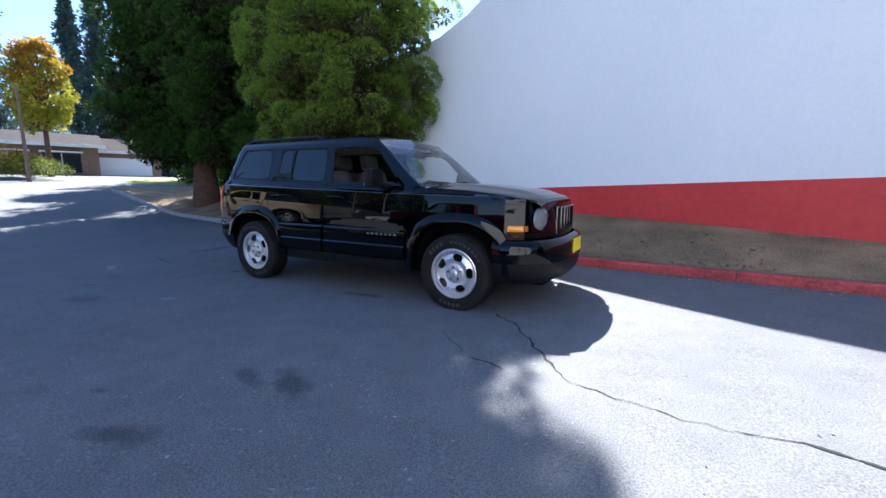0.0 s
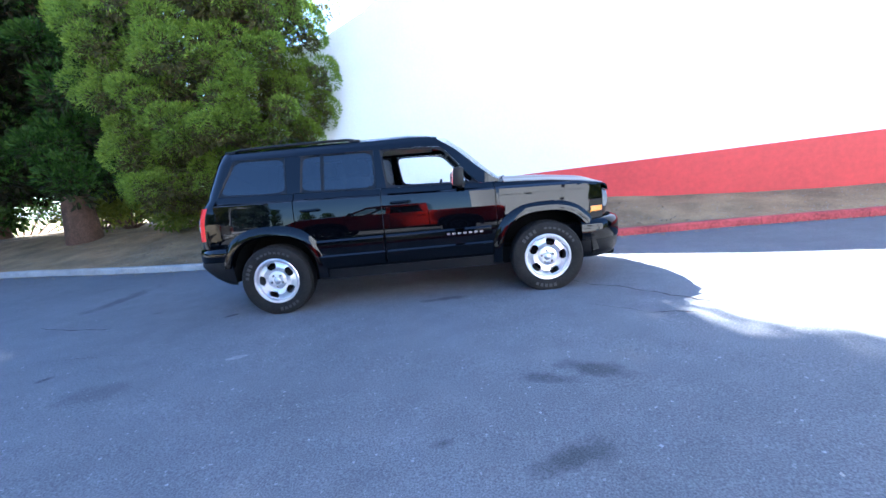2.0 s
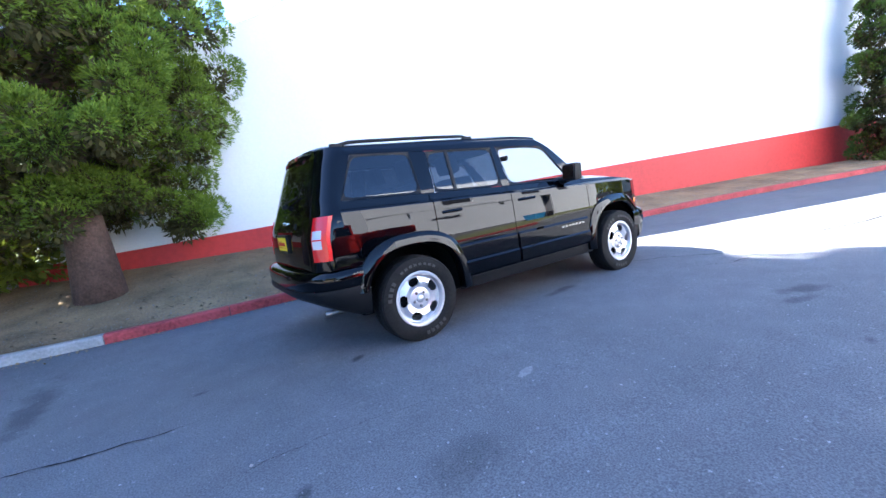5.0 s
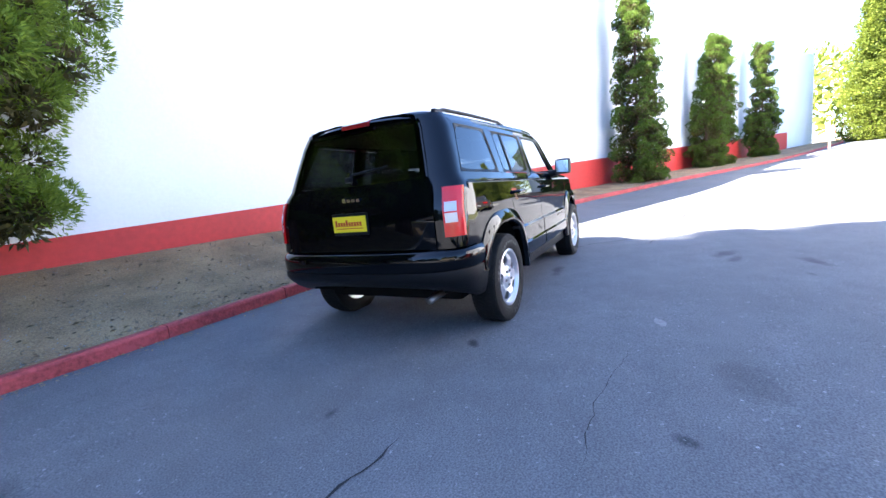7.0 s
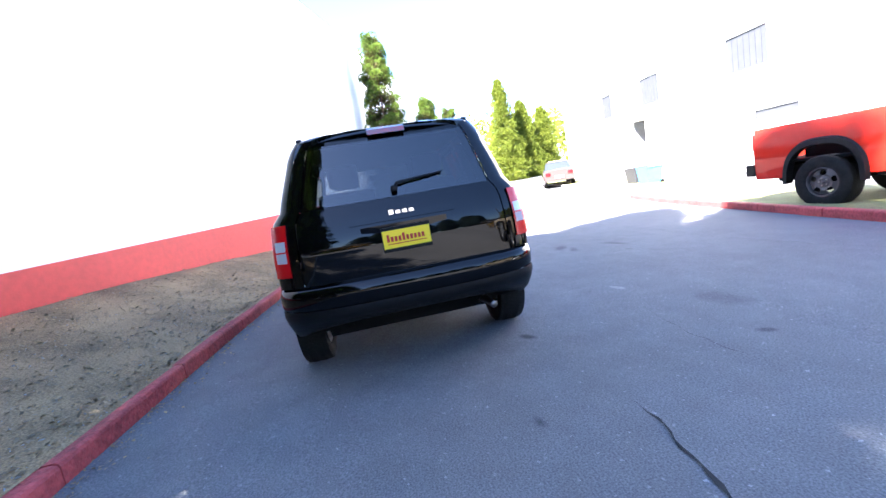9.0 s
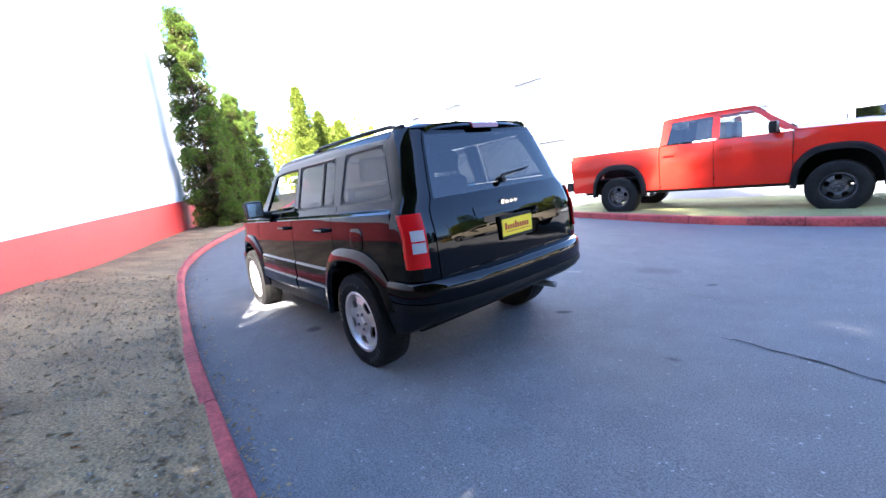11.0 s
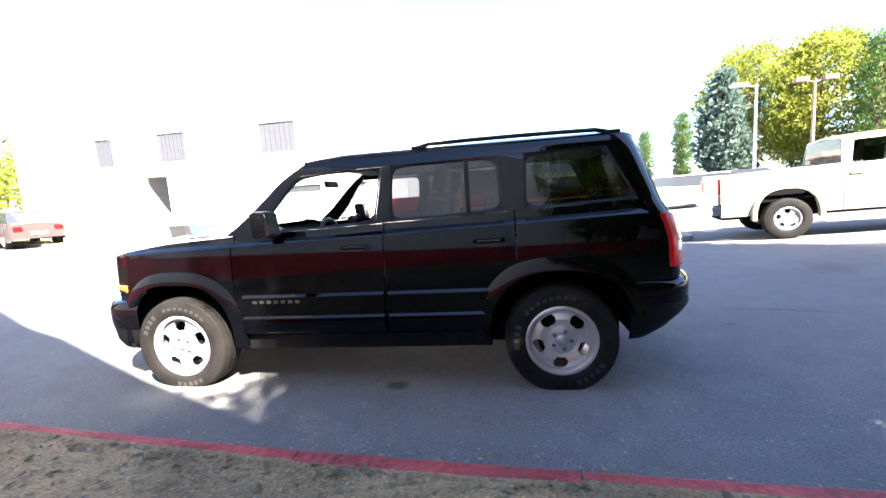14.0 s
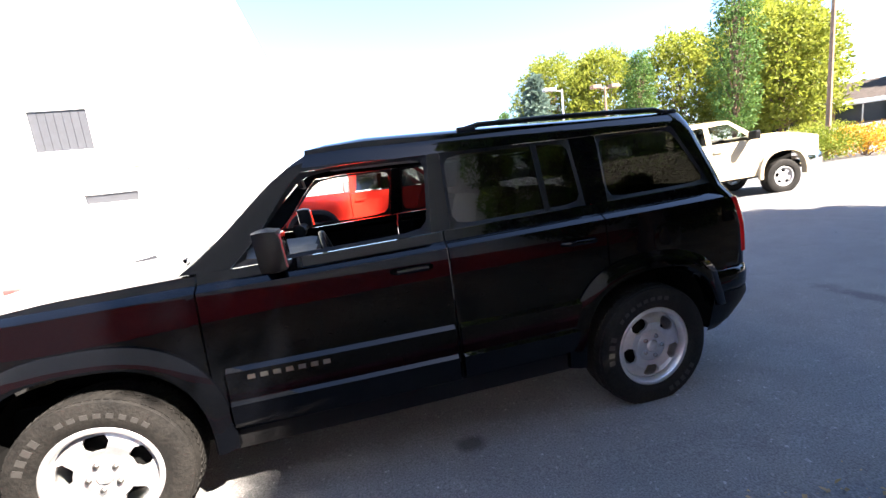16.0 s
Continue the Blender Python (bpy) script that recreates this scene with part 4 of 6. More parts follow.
for x in [0.285, 0.27, 0.2, 0.05] + steps(-0.1, -1.7, 0.2)[::1] + [-1.76, -1.81, -1.85]:
    e = side_y(x, 1.557) + 0.004
    q = tail_0(1.57) + 0.18
    if x < q:
        e = min(e, side_y(q, 1.57) * (0.62 + 0.38 * max(0.0, 1 - (min(0.179, q - x) / 0.18) ** 2.3) ** (1 / 2.3)))
    drop = 0.03 * sm(0.1, 0.3, x) + 0.03 * sm(-1.75, -1.95, x)
    rows.append([Vector((x, e * math.sin(math.pi / 2 * k / 10), 1.556 + 0.012 * (abs(k) < 10) + (0.052 - drop) * (1 - (abs(k) / 10) ** 2.6) + 0.004 * (abs(k) in (3, 6)))) for k in range(-10, 11)])
add_sheet(bm, rows, Vector((0, 0, -0.03)))
bmesh.ops.recalc_face_normals(bm, faces=bm.faces)
smooth_panel(part("roof", bm, M_BLACK, suv))
part("headliner", box((-1.8, -0.55, 1.515), (0.2, 0.55, 1.535)), M_LINER, suv)

bm = bmesh.new()
rows = []
for x in steps(0.90, 1.96, 0.06):
    e = (side_y(x, hood_edge(x)) - 0.006) * (1 - 0.10 * sm(1.78, 1.96, x))
    rows.append([Vector((x - 0.10 * (1 - (k / 10) ** 2) * (x < 0.95), e * k / 10, hood_edge(x) + 0.004 + 0.035 * (1 - (abs(k) / 10) ** 4) + 0.018 * sm(0.72, 0.6, abs(k) / 10) * sm(1.97, 1.75, x))) for k in range(-10, 11)])
nose = lambda x, k: Vector((x, 0, 0))
last = rows[-1]
rows.append([Vector((p.x + 0.035, p.y * 0.99, p.z - 0.022)) for p in last])
rows.append([Vector((p.x + 0.045, p.y * 0.985, p.z - 0.06)) for p in last])
add_sheet(bm, rows, Vector((0, 0, -0.02)))
bmesh.ops.recalc_face_normals(bm, faces=bm.faces)
smooth_panel(part("bonnet", bm, M_BLACK, suv))

bm = bmesh.new()
rows = []
for j in range(9):
    v = j / 8
    x, z = 0.945 - 0.66 * v, 1.092 + 0.462 * v
    e = side_y(x, z) - 0.004
    rows.append([Vector((x + 0.10 * (1 - (k / 8) ** 2), e * k / 8, z + 0.03 * (1 - (k / 8) ** 2) * v)) for k in range(-8, 9)])
add_sheet(bm, rows, 0)
turn_out(bm, Vector((1, 0, 1)))
part("windscreen", bm, M_CLEAR, suv, smooth=True)
part("cowl", box((0.86, -0.70, 1.04), (1.0, 0.70, 1.092), 0.01), M_TRIM, suv)
for y0 in (0.45, -0.12):
    bm = bmesh.new()
    add_tube(bm, [(0.99, y0, 1.105), (0.985, y0 + 0.03, 1.125), (0.975, y0 - 0.52, 1.14)], [0.012, 0.009, 0.006], 6)
    part("wiper", bm, M_TRIM, suv)

# tailgate
def tail(x_off, z0, z1, a0, a1, nz=8, ny=14):
    rows = []
    for j in range(nz + 1):
        z = z0 + (z1 - z0) * j / nz
        w = side_y(tail_0(z) + 0.18, z)
        rows.append([Vector((tail_x(y, z) + x_off, y, z)) for y in [(a0 + (a1 - a0) * i / ny) * w for i in range(ny + 1)]])
    return rows


bm = bmesh.new()
add_sheet(bm, tail(0, 0.70, 1.165, -0.79, 0.79), Vector((0.02, 0, 0)))
add_sheet(bm, tail(0, 1.165, 1.52, 0.72, 0.79, 6, 3), Vector((0.02, 0, 0)))
add_sheet(bm, tail(0, 1.165, 1.52, -0.79, -0.72, 6, 3), Vector((0.02, 0, 0)))
add_sheet(bm, tail(0, 1.52, 1.585, -0.79, 0.79, 3), Vector((0.02, 0, 0)))
bmesh.ops.recalc_face_normals(bm, faces=bm.faces)
gate = smooth_panel(part("tailgate", bm, M_BLACK, suv))
bm = bmesh.new()
add_sheet(bm, tail(-0.004, 1.155, 1.53, -0.775, 0.775, 8, 18), 0)
turn_out(bm, Vector((-1, 0, 0)))
part("rear_window", bm, M_TINT, gate, "dark tinted glass", smooth=True)
bm = bmesh.new()
add_sheet(bm, [[Vector((tail_x(0.0, z) - o + 0.02 * abs(y), y, z)) for y in steps(-0.12, 0.12, 0.06)] for z, o in ((1.555, 0.045), (1.585, 0.05), (1.60, 0.02))], Vector((0.02, 0, 0)))
bmesh.ops.recalc_face_normals(bm, faces=bm.faces)
part("brake_light", bm, M_BRAKE, gate)
bm = bmesh.new()
rows = []
for x, zz in ((-1.78, 1.600), (-1.84, 1.597), (-1.885, 1.587), (-1.895, 1.574), (-1.87, 1.560)):
    rows.append([Vector((x + 0.09 * (abs(y) / 0.58) ** 2.6, y, zz - 0.03 * (abs(y) / 0.58) ** 2.5)) for y in [0.50 * i / 8 for i in range(-8, 9)]])
add_sheet(bm, rows, 0)
bmesh.ops.recalc_face_normals(bm, faces=bm.faces)
smooth_panel(part("roof_spoiler", bm, M_BLACK, gate), 50)
bm = bmesh.new()
add_tube(bm, [(tail_x(0.02, 1.21) - 0.02, 0.02, 1.20), (tail_x(0, 1.24) - 0.035, 0.0, 1.235), (tail_x(0.3, 1.255) - 0.02, -0.30, 1.262)], [0.014, 0.009, 0.006], 8)
add_box(bm, (-2.045, 0.0, 1.185), (-2.0, 0.04, 1.22), 0.010)
part("rear_wiper", bm, M_TRIM, gate)
# recess with plate
bm = bmesh.new()
add_sheet(bm, [[Vector((tail_x(y, z) - 0.006, y, z)) for y in (-0.33, -0.2, 0, 0.2, 0.33)] for z in (1.015, 1.06)], Vector((0.01, 0, 0)))
part("plate_light_bar", bm, M_BLACK, gate)
bm = bmesh.new()
add_sheet(bm, [[Vector((tail_x(0, 0.9) - 0.002 + 0.05 * abs(y), y, z)) for y in (-0.27, -0.2, 0, 0.2, 0.27)] for z in (0.795, 0.995)], Vector((0.004, 0, 0)))
part("plate_recess", bm, M_BLACK, gate)
plate = part("number_plate", box((-2.102, -0.152, 0.822), (-2.080, 0.152, 0.975), 0.003), M_TRIM, gate, "yellow dealer plate in a black frame")
part("plate_face", box((-2.106, -0.147, 0.845), (-2.103, 0.147, 0.955)), M_YELLOW, plate)
bm = bmesh.new()
for k in range(10):
    y = 0.115 - 0.024 * k
    h = 0.045 if k in (0, 4) else 0.03
    add_box(bm, (-2.1085, y - 0.008, 0.885), (-2.1065, y + 0.008, 0.885 + h))
add_box(bm, (-2.1085, -0.12, 0.868), (-2.1065, 0.12, 0.873))
part("plate_marks", bm, M_PLATE_RED, plate)
for k in range(4):
    part("badge_bar", box((tail_x(0, 1.07) - 0.012, 0.066 - 0.042 * k - 0.015, 1.042), (tail_x(0, 1.07) + 0.01, 0.066 - 0.042 * k + 0.015, 1.070 if k else 1.078)), M_CHROME, gate)


# bumpers
def wrap(cx, ax, ay, n, prof, a0=-90, a1=90, count=37, flip=1, lift=0.0):
    rows = []
    for p in prof:
        o, oy, z = p if len(p) == 3 else (p[0], p[0], p[1])
        row = []
        for k in range(count):
            th = radians(a0 + (a1 - a0) * k / (count - 1))
            c, s = math.cos(th), math.sin(th)
            row.append(Vector((cx + flip * (ax + o) * abs(c) ** (2 / n), (ay + oy) * math.copysign(abs(s) ** (2 / n), s), z + lift * max(0.0, (0.52 - z) / 0.2) * abs(c) ** 1.2)))
        rows.append(row)
    return rows


for nm, pr, mm in (("rear_bumper", [(-0.30, -0.08, 0.315), (-0.21, -0.05, 0.33), (-0.12, -0.03, 0.375), (-0.035, -0.012, 0.455), (0.0, 0.0, 0.52), (-0.004, -0.004, 0.56)], M_TRIM),
                   ("rear_bumper_cover", [(-0.008, 0.562), (0.0, 0.58), (0.0, 0.65), (-0.012, 0.685), (-0.05, 0.70), (-0.13, 0.705)], M_BLACK)):
    bm = bmesh.new()
    add_sheet(bm, wrap(-1.72, 0.47, 0.858, 3.4, pr, flip=-1, lift=0.09), 0)
    bmesh.ops.recalc_face_normals(bm, faces=bm.faces)
    smooth_panel(part(nm, bm, mm, suv), 60)
for nm, pr, mm in (("front_bumper_lower", [(-0.12, 0.27), (-0.05, 0.30), (-0.02, 0.36), (-0.01, 0.46)], M_TRIM),
                   ("front_bumper", [(-0.005, 0.462), (0.0, 0.50), (0.0, 0.60), (-0.02, 0.645), (-0.07, 0.66)], M_BLACK)):
    bm = bmesh.new()
    add_sheet(bm, wrap(1.66, 0.53, 0.83, 2.7, pr), 0)
    bmesh.ops.recalc_face_normals(bm, faces=bm.faces)
    smooth_panel(part(nm, bm, mm, suv), 60)
# front face with seven slots and lamps
front_x = lambda y, z: 2.105 - 0.30 * (abs(y) / 0.78) ** 2.6 - 0.12 * max(0, z - 0.7)
bm = bmesh.new()
add_sheet(bm, [[Vector((front_x(y, z), y, z)) for y in [0.70 * k / 14 for k in range(-14, 15)]] for z in (0.64, 0.72, 0.80, 0.88, 0.935, 0.965)], 0)
bmesh.ops.recalc_face_normals(bm, faces=bm.faces)
face = smooth_panel(part("front_panel", bm, M_BLACK, suv))
for k in range(-3, 4):
    y = k * 0.098
    bm = box((front_x(y, 0.8) - 0.006, y - 0.033, 0.685), (front_x(y, 0.8) + 0.006, y + 0.033, 0.925), 0.006)
    o = part("grille_slot", bm, M_STEEL, face)
    # solid dark block painting the shade within the slot
    part("slot_void", box((front_x(y, 0.8) - 0.004, y - 0.024, 0.70), (front_x(y, 0.8) + 0.010, y + 0.024, 0.912)), M_DARK, o)
for side in (1, -1):
    lamp = part("headlamp", spun([(0.0, 0.022), (0.05, 0.019), (0.078, 0.010), (0.086, -0.004), (0.093, 0.004), (0.098, -0.03)], 28), M_HEADLAMP, suv, "round clear headlamp", smooth=True)
    lamp.matrix_world = pose(front_x(0.52, 0.82) + 0.01, side * 0.525, 0.825, 0, 0, -90 + side * 14)
    bm = bmesh.new()
    add_sheet(bm, [[Vector((x, side * (side_y(x, z) + 0.012), z)) for x in steps(1.79, 1.89, 0.03)] + [Vector((front_x(0.66, z) + 0.012, side * 0.66, z))] for z in (0.725, 0.75, 0.775)], Vector((-0.02, 0, 0)))
    bmesh.ops.recalc_face_normals(bm, faces=bm.faces)
    part("turn_signal", bm, [M_AMBER], suv, "amber turn signal", smooth=True)
    fog = part("fog_lamp", spun([(0.0, 0.015), (0.035, 0.012), (0.045, 0.0), (0.05, -0.02)], 20), M_LENS, suv, smooth=True)
    fog.matrix_world = pose(2.055, side * 0.56, 0.42, 0, 0, -90 + side * 25)
part("front_plate", box((2.19, -0.155, 0.50), (2.20, 0.155, 0.63), 0.003), M_YELLOW, suv, "yellow dealer plate")

# underside, exhaust
part("underbody", box((-1.72, -0.62, 0.26), (1.95, 0.62, 0.44), 0.03), M_DARK, suv)
part("front_undertray", box((1.5, -0.6, 0.26), (2.05, 0.6, 0.6), 0.03), M_DARK, suv)
part("exhaust", tube([(-1.6, -0.48, 0.32), (-1.85, -0.5, 0.335), (-1.99, -0.51, 0.33)], 0.026, 12), M_STEEL, suv, smooth=True)

# cabin
part("cabin_floor", box((-0.86, -0.74, 0.44), (0.86, 0.74, 0.52)), M_CABIN, suv)
bm = bmesh.new()
add_box(bm, (0.42, -0.70, 0.72), (0.90, 0.70, 1.05), 0.05)
add_box(bm, (0.38, 0.16, 0.98), (0.60, 0.56, 1.09), 0.04)
part("dashboard", bm, M_CABIN, suv, smooth=False)
wheel_ = part("steering_wheel", bmesh.new(), M_TRIM, suv)
bm = bmesh.new()
add_tube(bm, [(0.30 + 0.05 * math.sin(a), 0.36 + 0.185 * math.cos(a), 0.98 + 0.175 * math.sin(a)) for a in [2 * math.pi * k / 24 for k in range(25)]], 0.016, 8)
add_box(bm, (0.28, 0.20, 0.955), (0.33, 0.52, 1.0), 0.015)
add_box(bm, (0.28, 0.33, 0.82), (0.33, 0.39, 0.98), 0.015)
bm.to_mesh(wheel_.data)
bm.free()
for y, x in ((0.36, -0.22), (-0.36, -0.22), (0.36, -0.66), (-0.36, -0.66)):
    seat = part("seat", box((x - 0.20, y - 0.25, 0.52), (x + 0.32, y + 0.25, 0.74), 0.06), M_CABIN, suv, "grey cloth seat")
    m = pose(x - 0.18, y, 0.70, 0, -14, 0)
    part("backrest", box((-0.07, -0.24, 0), (0.07, 0.24, 0.58), 0.06, m), M_CABIN, seat)
    part("headrest", box((-0.05, -0.13, 0.62), (0.06, 0.13, 0.80), 0.05, m), M_CABIN, seat)
part("interior_mirror", box((0.36, -0.12, 1.40), (0.39, 0.12, 1.46), 0.015), M_TRIM, suv)
part("load_floor", box((-1.9, -0.70, 0.80), (-0.98, 0.70, 0.83)), M_CABIN, suv)
part("load_well", box((-1.9, -0.38, 0.52), (-0.98, 0.38, 0.80)), M_CABIN, suv)


# the greenhouse stands a little taller than its drawn lines
for ob in suv.children_recursive:
    if ob.type == "MESH" and ob.matrix_basis == Matrix():
        for v in ob.data.vertices:
            if v.co.z > 1.14:
                v.co.z += 0.02 * (v.co.z - 1.14)
                v.co.x += 0.07 * sm(-0.1, 0.28, v.co.x) * sm(1.15, 1.5, v.co.z)
                v.co.z -= 0.012 * math.exp(-((v.co.x - 0.34) / 0.1) ** 2) * sm(1.4, 1.5, v.co.z)


# wheels
def make_wheel(rim_mat, tyre_r=0.345, rim_r=0.205, width=0.21):
    """A wheel about the y axis, outer face towards +y; returns the tyre's Empty."""
    root = new("wheel")
    h = width / 2
    prof = [(rim_r + 0.005, -h * 0.75), (rim_r + 0.03, -h * 0.95), (tyre_r - 0.05, -h), (tyre_r - 0.014, -h * 0.9), (tyre_r - 0.003, -h * 0.72), (tyre_r, 0),
            (tyre_r - 0.003, h * 0.72), (tyre_r - 0.014, h * 0.9), (tyre_r - 0.05, h), (rim_r + 0.055, h * 1.0), (rim_r + 0.03, h * 0.97), (rim_r + 0.005, h * 0.84)]
    bm, tread = spun(prof, 64), bmesh.new()
    for k in range(64):
        a = 2 * math.pi * k / 64
        for s in (-1, 1):
            m = pose(0, 0, 0, 0, -math.degrees(a), 0)
            add_box(tread, (tyre_r - 0.012, s * h * 0.30 - 0.022, -0.010), (tyre_r + 0.0012, s * h * 0.30 + 0.022, 0.010), 0, m @ pose(0, 0, 0, 28 * s, 0, 0))
            add_box(tread, (tyre_r - 0.02, s * h * 0.78 - 0.016, -0.012), (tyre_r - 0.0055, s * h * 0.78 + 0.004, 0.012), 0, m)
    t = smooth_panel(part("tyre", bm, M_RUBBER, root), 40)
    tagged(part("tread", tread, M_RUBBER, t), kind="stuff")
    bm = spun([(rim_r - 0.018, -h * 0.8), (rim_r + 0.008, -h * 0.85), (rim_r + 0.008, h * 0.80), (rim_r + 0.012, h * 0.86), (rim_r + 0.004, h * 0.90), (rim_r - 0.010, h * 0.88), (rim_r - 0.016, h * 0.78), (rim_r - 0.022, h * 0.45), (rim_r - 0.03, -h * 0.6)], 64)
    f = h * 0.62
    n = 5
    # pressed disc with five windows
    ring_r = [0.036, 0.062, 0.090, 0.112, 0.136, 0.158, rim_r - 0.035, rim_r - 0.02]
    ring_y = [f + 0.012, f + 0.014, f + 0.004, f + 0.010, f + 0.016, f + 0.008, f + 0.002, f - 0.012]
    seg = 60
    vs = [[bm.verts.new((r * math.cos(2 * math.pi * k / seg), y, r * math.sin(2 * math.pi * k / seg))) for k in range(seg)] for r, y in zip(ring_r, ring_y)]
    per = seg // n
    for i in range(len(ring_r) - 1):
        for k in range(seg):
            w = (k % per) + 0.5
            open_ = (i == 3 and 4.0 < w < 8.0) or (i == 4 and 3.0 < w < 9.0) or (i == 5 and 3.0 < w < 9.0)
            a, b, c, d = vs[i][k], vs[i][(k + 1) % seg], vs[i + 1][(k + 1) % seg], vs[i + 1][k]
            if i == 3 and w in (3.5, 8.5):
                bm.faces.new((a, b, d) if w == 3.5 else (a, b, c))
            elif i == 5 and w in (3.5, 8.5):
                bm.faces.new((a, c, d) if w == 3.5 else (b, c, d))
            elif not open_:
                bm.faces.new((a, b, c, d))
    bmesh.ops.recalc_face_normals(bm, faces=bm.faces)
    back = bmesh.ops.extrude_face_region(bm, geom=[fc for fc in bm.faces if all(any(v is q for r in vs for q in r) for v in fc.verts)])
    for v in [g for g in back["geom"] if isinstance(g, bmesh.types.BMVert)]:
        v.co.y -= 0.014
    bmesh.ops.recalc_face_normals(bm, faces=bm.faces)
    rim = smooth_panel(part("rim", bm, rim_mat, root, "silver styled steel rim with five openings"), 30)
    part("hub_cap", spun([(0.0, f + 0.022), (0.028, f + 0.02), (0.034, f + 0.012), (0.036, f - 0.01)], 24), rim_mat, rim, smooth=True)
    for k in range(5):
        a = radians(72 * k + 18)
        nut = part("lug_nut", spun([(0.0, 0.018), (0.008, 0.017), (0.012, 0.01), (0.014, 0)], 8), M_STEEL, rim)
        nut.location = (0.058 * math.cos(a), f + 0.008, 0.058 * math.sin(a))
    part("brake_disc", spun([(0.04, -0.01), (0.145, -0.01), (0.145, 0.01), (0.04, 0.01)], 32), M_DARK, rim)
    return root


wheel = make_wheel(M_RIM, rim_r=0.212)
# raised pale lettering on the sidewall, as bars
M_LETTER = mat("raised_pale_lettering", (0.024, 0.023, 0.022), 0.6, var=0.2, scale=20)
tyre = next(c for c in wheel.children if c.name.startswith("tyre"))
for a0, count, high in ((60, 5, 0.030), (205, 8, 0.020), (290, 4, 0.034)):
    for k in range(count):
        m = pose(0, 0, 0, 0, a0 + 9.0 * k, 0)
        part("lettering_bar", box((0.279 - high / 2, 0.104, -0.013), (0.279 + high / 2, 0.1066, 0.013), 0, m), M_LETTER, tyre)
wheel.parent = suv
wheel.matrix_basis = pose(WB, 0.765, 0.338, 0, 20, 0)
for x, s, r in ((-WB, 1, 50), (WB, -1, 5), (-WB, -1, 33)):
    w = copy_thing(wheel, pose(x, s * 0.765, 0.338, 0, r, 0 if s == 1 else 180))
    w.parent = suv


# ---- the white building across the drive ----
M_GLASS_DARK = plain("dark_window_glass", (0.03, 0.035, 0.04), 0.05)
M_GLASS_PALE = plain("pale_window_glass", (0.03, 0.033, 0.04), 0.08)
M_FRAME = plain("white_frame", (0.75, 0.75, 0.74), 0.5)
M_GREY = mat("grey_painted_metal", (0.32, 0.32, 0.33), 0.5, var=0.15)
M_ROOFING = mat("brown_shingle", (0.055, 0.047, 0.043), 0.95, spec=0.05, var=0.3, scale=3, fine=25, bump=0.5, bump_scale=20)
M_BLIND = mat("grey_blind", (0.045, 0.048, 0.056), 0.7)
M_BROWN = mat("brown_cladding", (0.20, 0.13, 0.09), 0.85, var=0.2)

hall = tagged(thing("white_building", "white two-storey building with square upper windows", "building"), "")
FY = -14.0
WINDOWS = [(7.82, 9.63, 3.6, 5.02), (13.2, 14.75, 3.6, 5.0), (17.03, 18.1, 3.6, 4.98), (6.86, 8.6, 1.77, 2.19)]
DOOR = (14.4, 15.65, -0.2, 3.05)


def wall_with_holes(x0, x1, z0, z1, y, thick, holes):
    """A wall along x with rectangular openings that go through it."""
    bm = bmesh.new()
    xs = sorted({x0, x1, *[h[0] for h in holes], *[h[1] for h in holes]})
    zs = sorted({z0, z1, *[h[2] for h in holes], *[h[3] for h in holes]})
    for a, b in zip(xs, xs[1:]):
        for c, d in zip(zs, zs[1:]):
            cx, cz = (a + b) / 2, (c + d) / 2
            if not any(h[0] < cx < h[1] and h[2] < cz < h[3] for h in holes):
                add_box(bm, (a, y - thick, c), (b, y, d))
    bmesh.ops.remove_doubles(bm, verts=bm.verts, dist=1e-4)
    return bm


part("wall", wall_with_holes(3.0, 22.6, -1.5, 9.0, FY, 0.3, WINDOWS + [DOOR]), M_BUILDING, hall)
part("side_wall", box((22.3, -26, -1.5), (22.6, FY - 0.3, 9.0)), M_BUILDING, hall)
part("side_wall", box((3.0, -26, -1.5), (3.3, FY - 0.3, 9.0)), M_BUILDING, hall)
part("back_wall", box((3.3, -26, -1.5), (22.3, -25.7, 9.0)), M_BUILDING, hall)
part("roof", box((3.0, -26.0, 9.0), (22.6, FY, 9.2)), M_BUILDING, hall)
part("ledge", box((3.0, FY, 2.98), (14.35, FY + 0.08, 3.07), 0.01), M_FRAME, hall)
for a, b, c, d in WINDOWS:
    w = part("window", box((a, FY - 0.12, c), (b, FY - 0.10, d)), M_GLASS_PALE, hall, "dark window with upright blinds")
    bm = bmesh.new()
    for lo, hi in (((a, c), (a + 0.06, d)), ((b - 0.06, c), (b, d)), ((a + 0.06, c), (b - 0.06, c + 0.06)), ((a + 0.06, d - 0.06), (b - 0.06, d))):
        add_box(bm, (lo[0], FY - 0.1, lo[1]), (hi[0], FY - 0.04, hi[1]))
    part("frame", bm, M_FRAME, w)
    slats = 7 if d - c > 1 else 1
    for k in range(slats):
        x = a + 0.08 + (b - a - 0.16) * k / slats
        part("blind_slat", box((x, FY - 0.098, c + 0.07), (x + (b - a - 0.16) / slats - 0.02, FY - 0.088, d - 0.07)), M_BLIND, w)
# near-black sheet set back in the opening, painting the shade of the bay
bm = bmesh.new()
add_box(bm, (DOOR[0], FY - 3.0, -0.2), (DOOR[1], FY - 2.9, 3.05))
part("bay", bm, M_DARK, hall, "near-black sheet for the shade inside the open vehicle bay")
for x in DOOR[:2]:
    part("bay_wall", box((x - 0.1 if x < 15 else x, FY - 2.9, -0.2), (x if x < 15 else x + 0.1, FY - 0.3, 3.15)), M_GREY, hall)
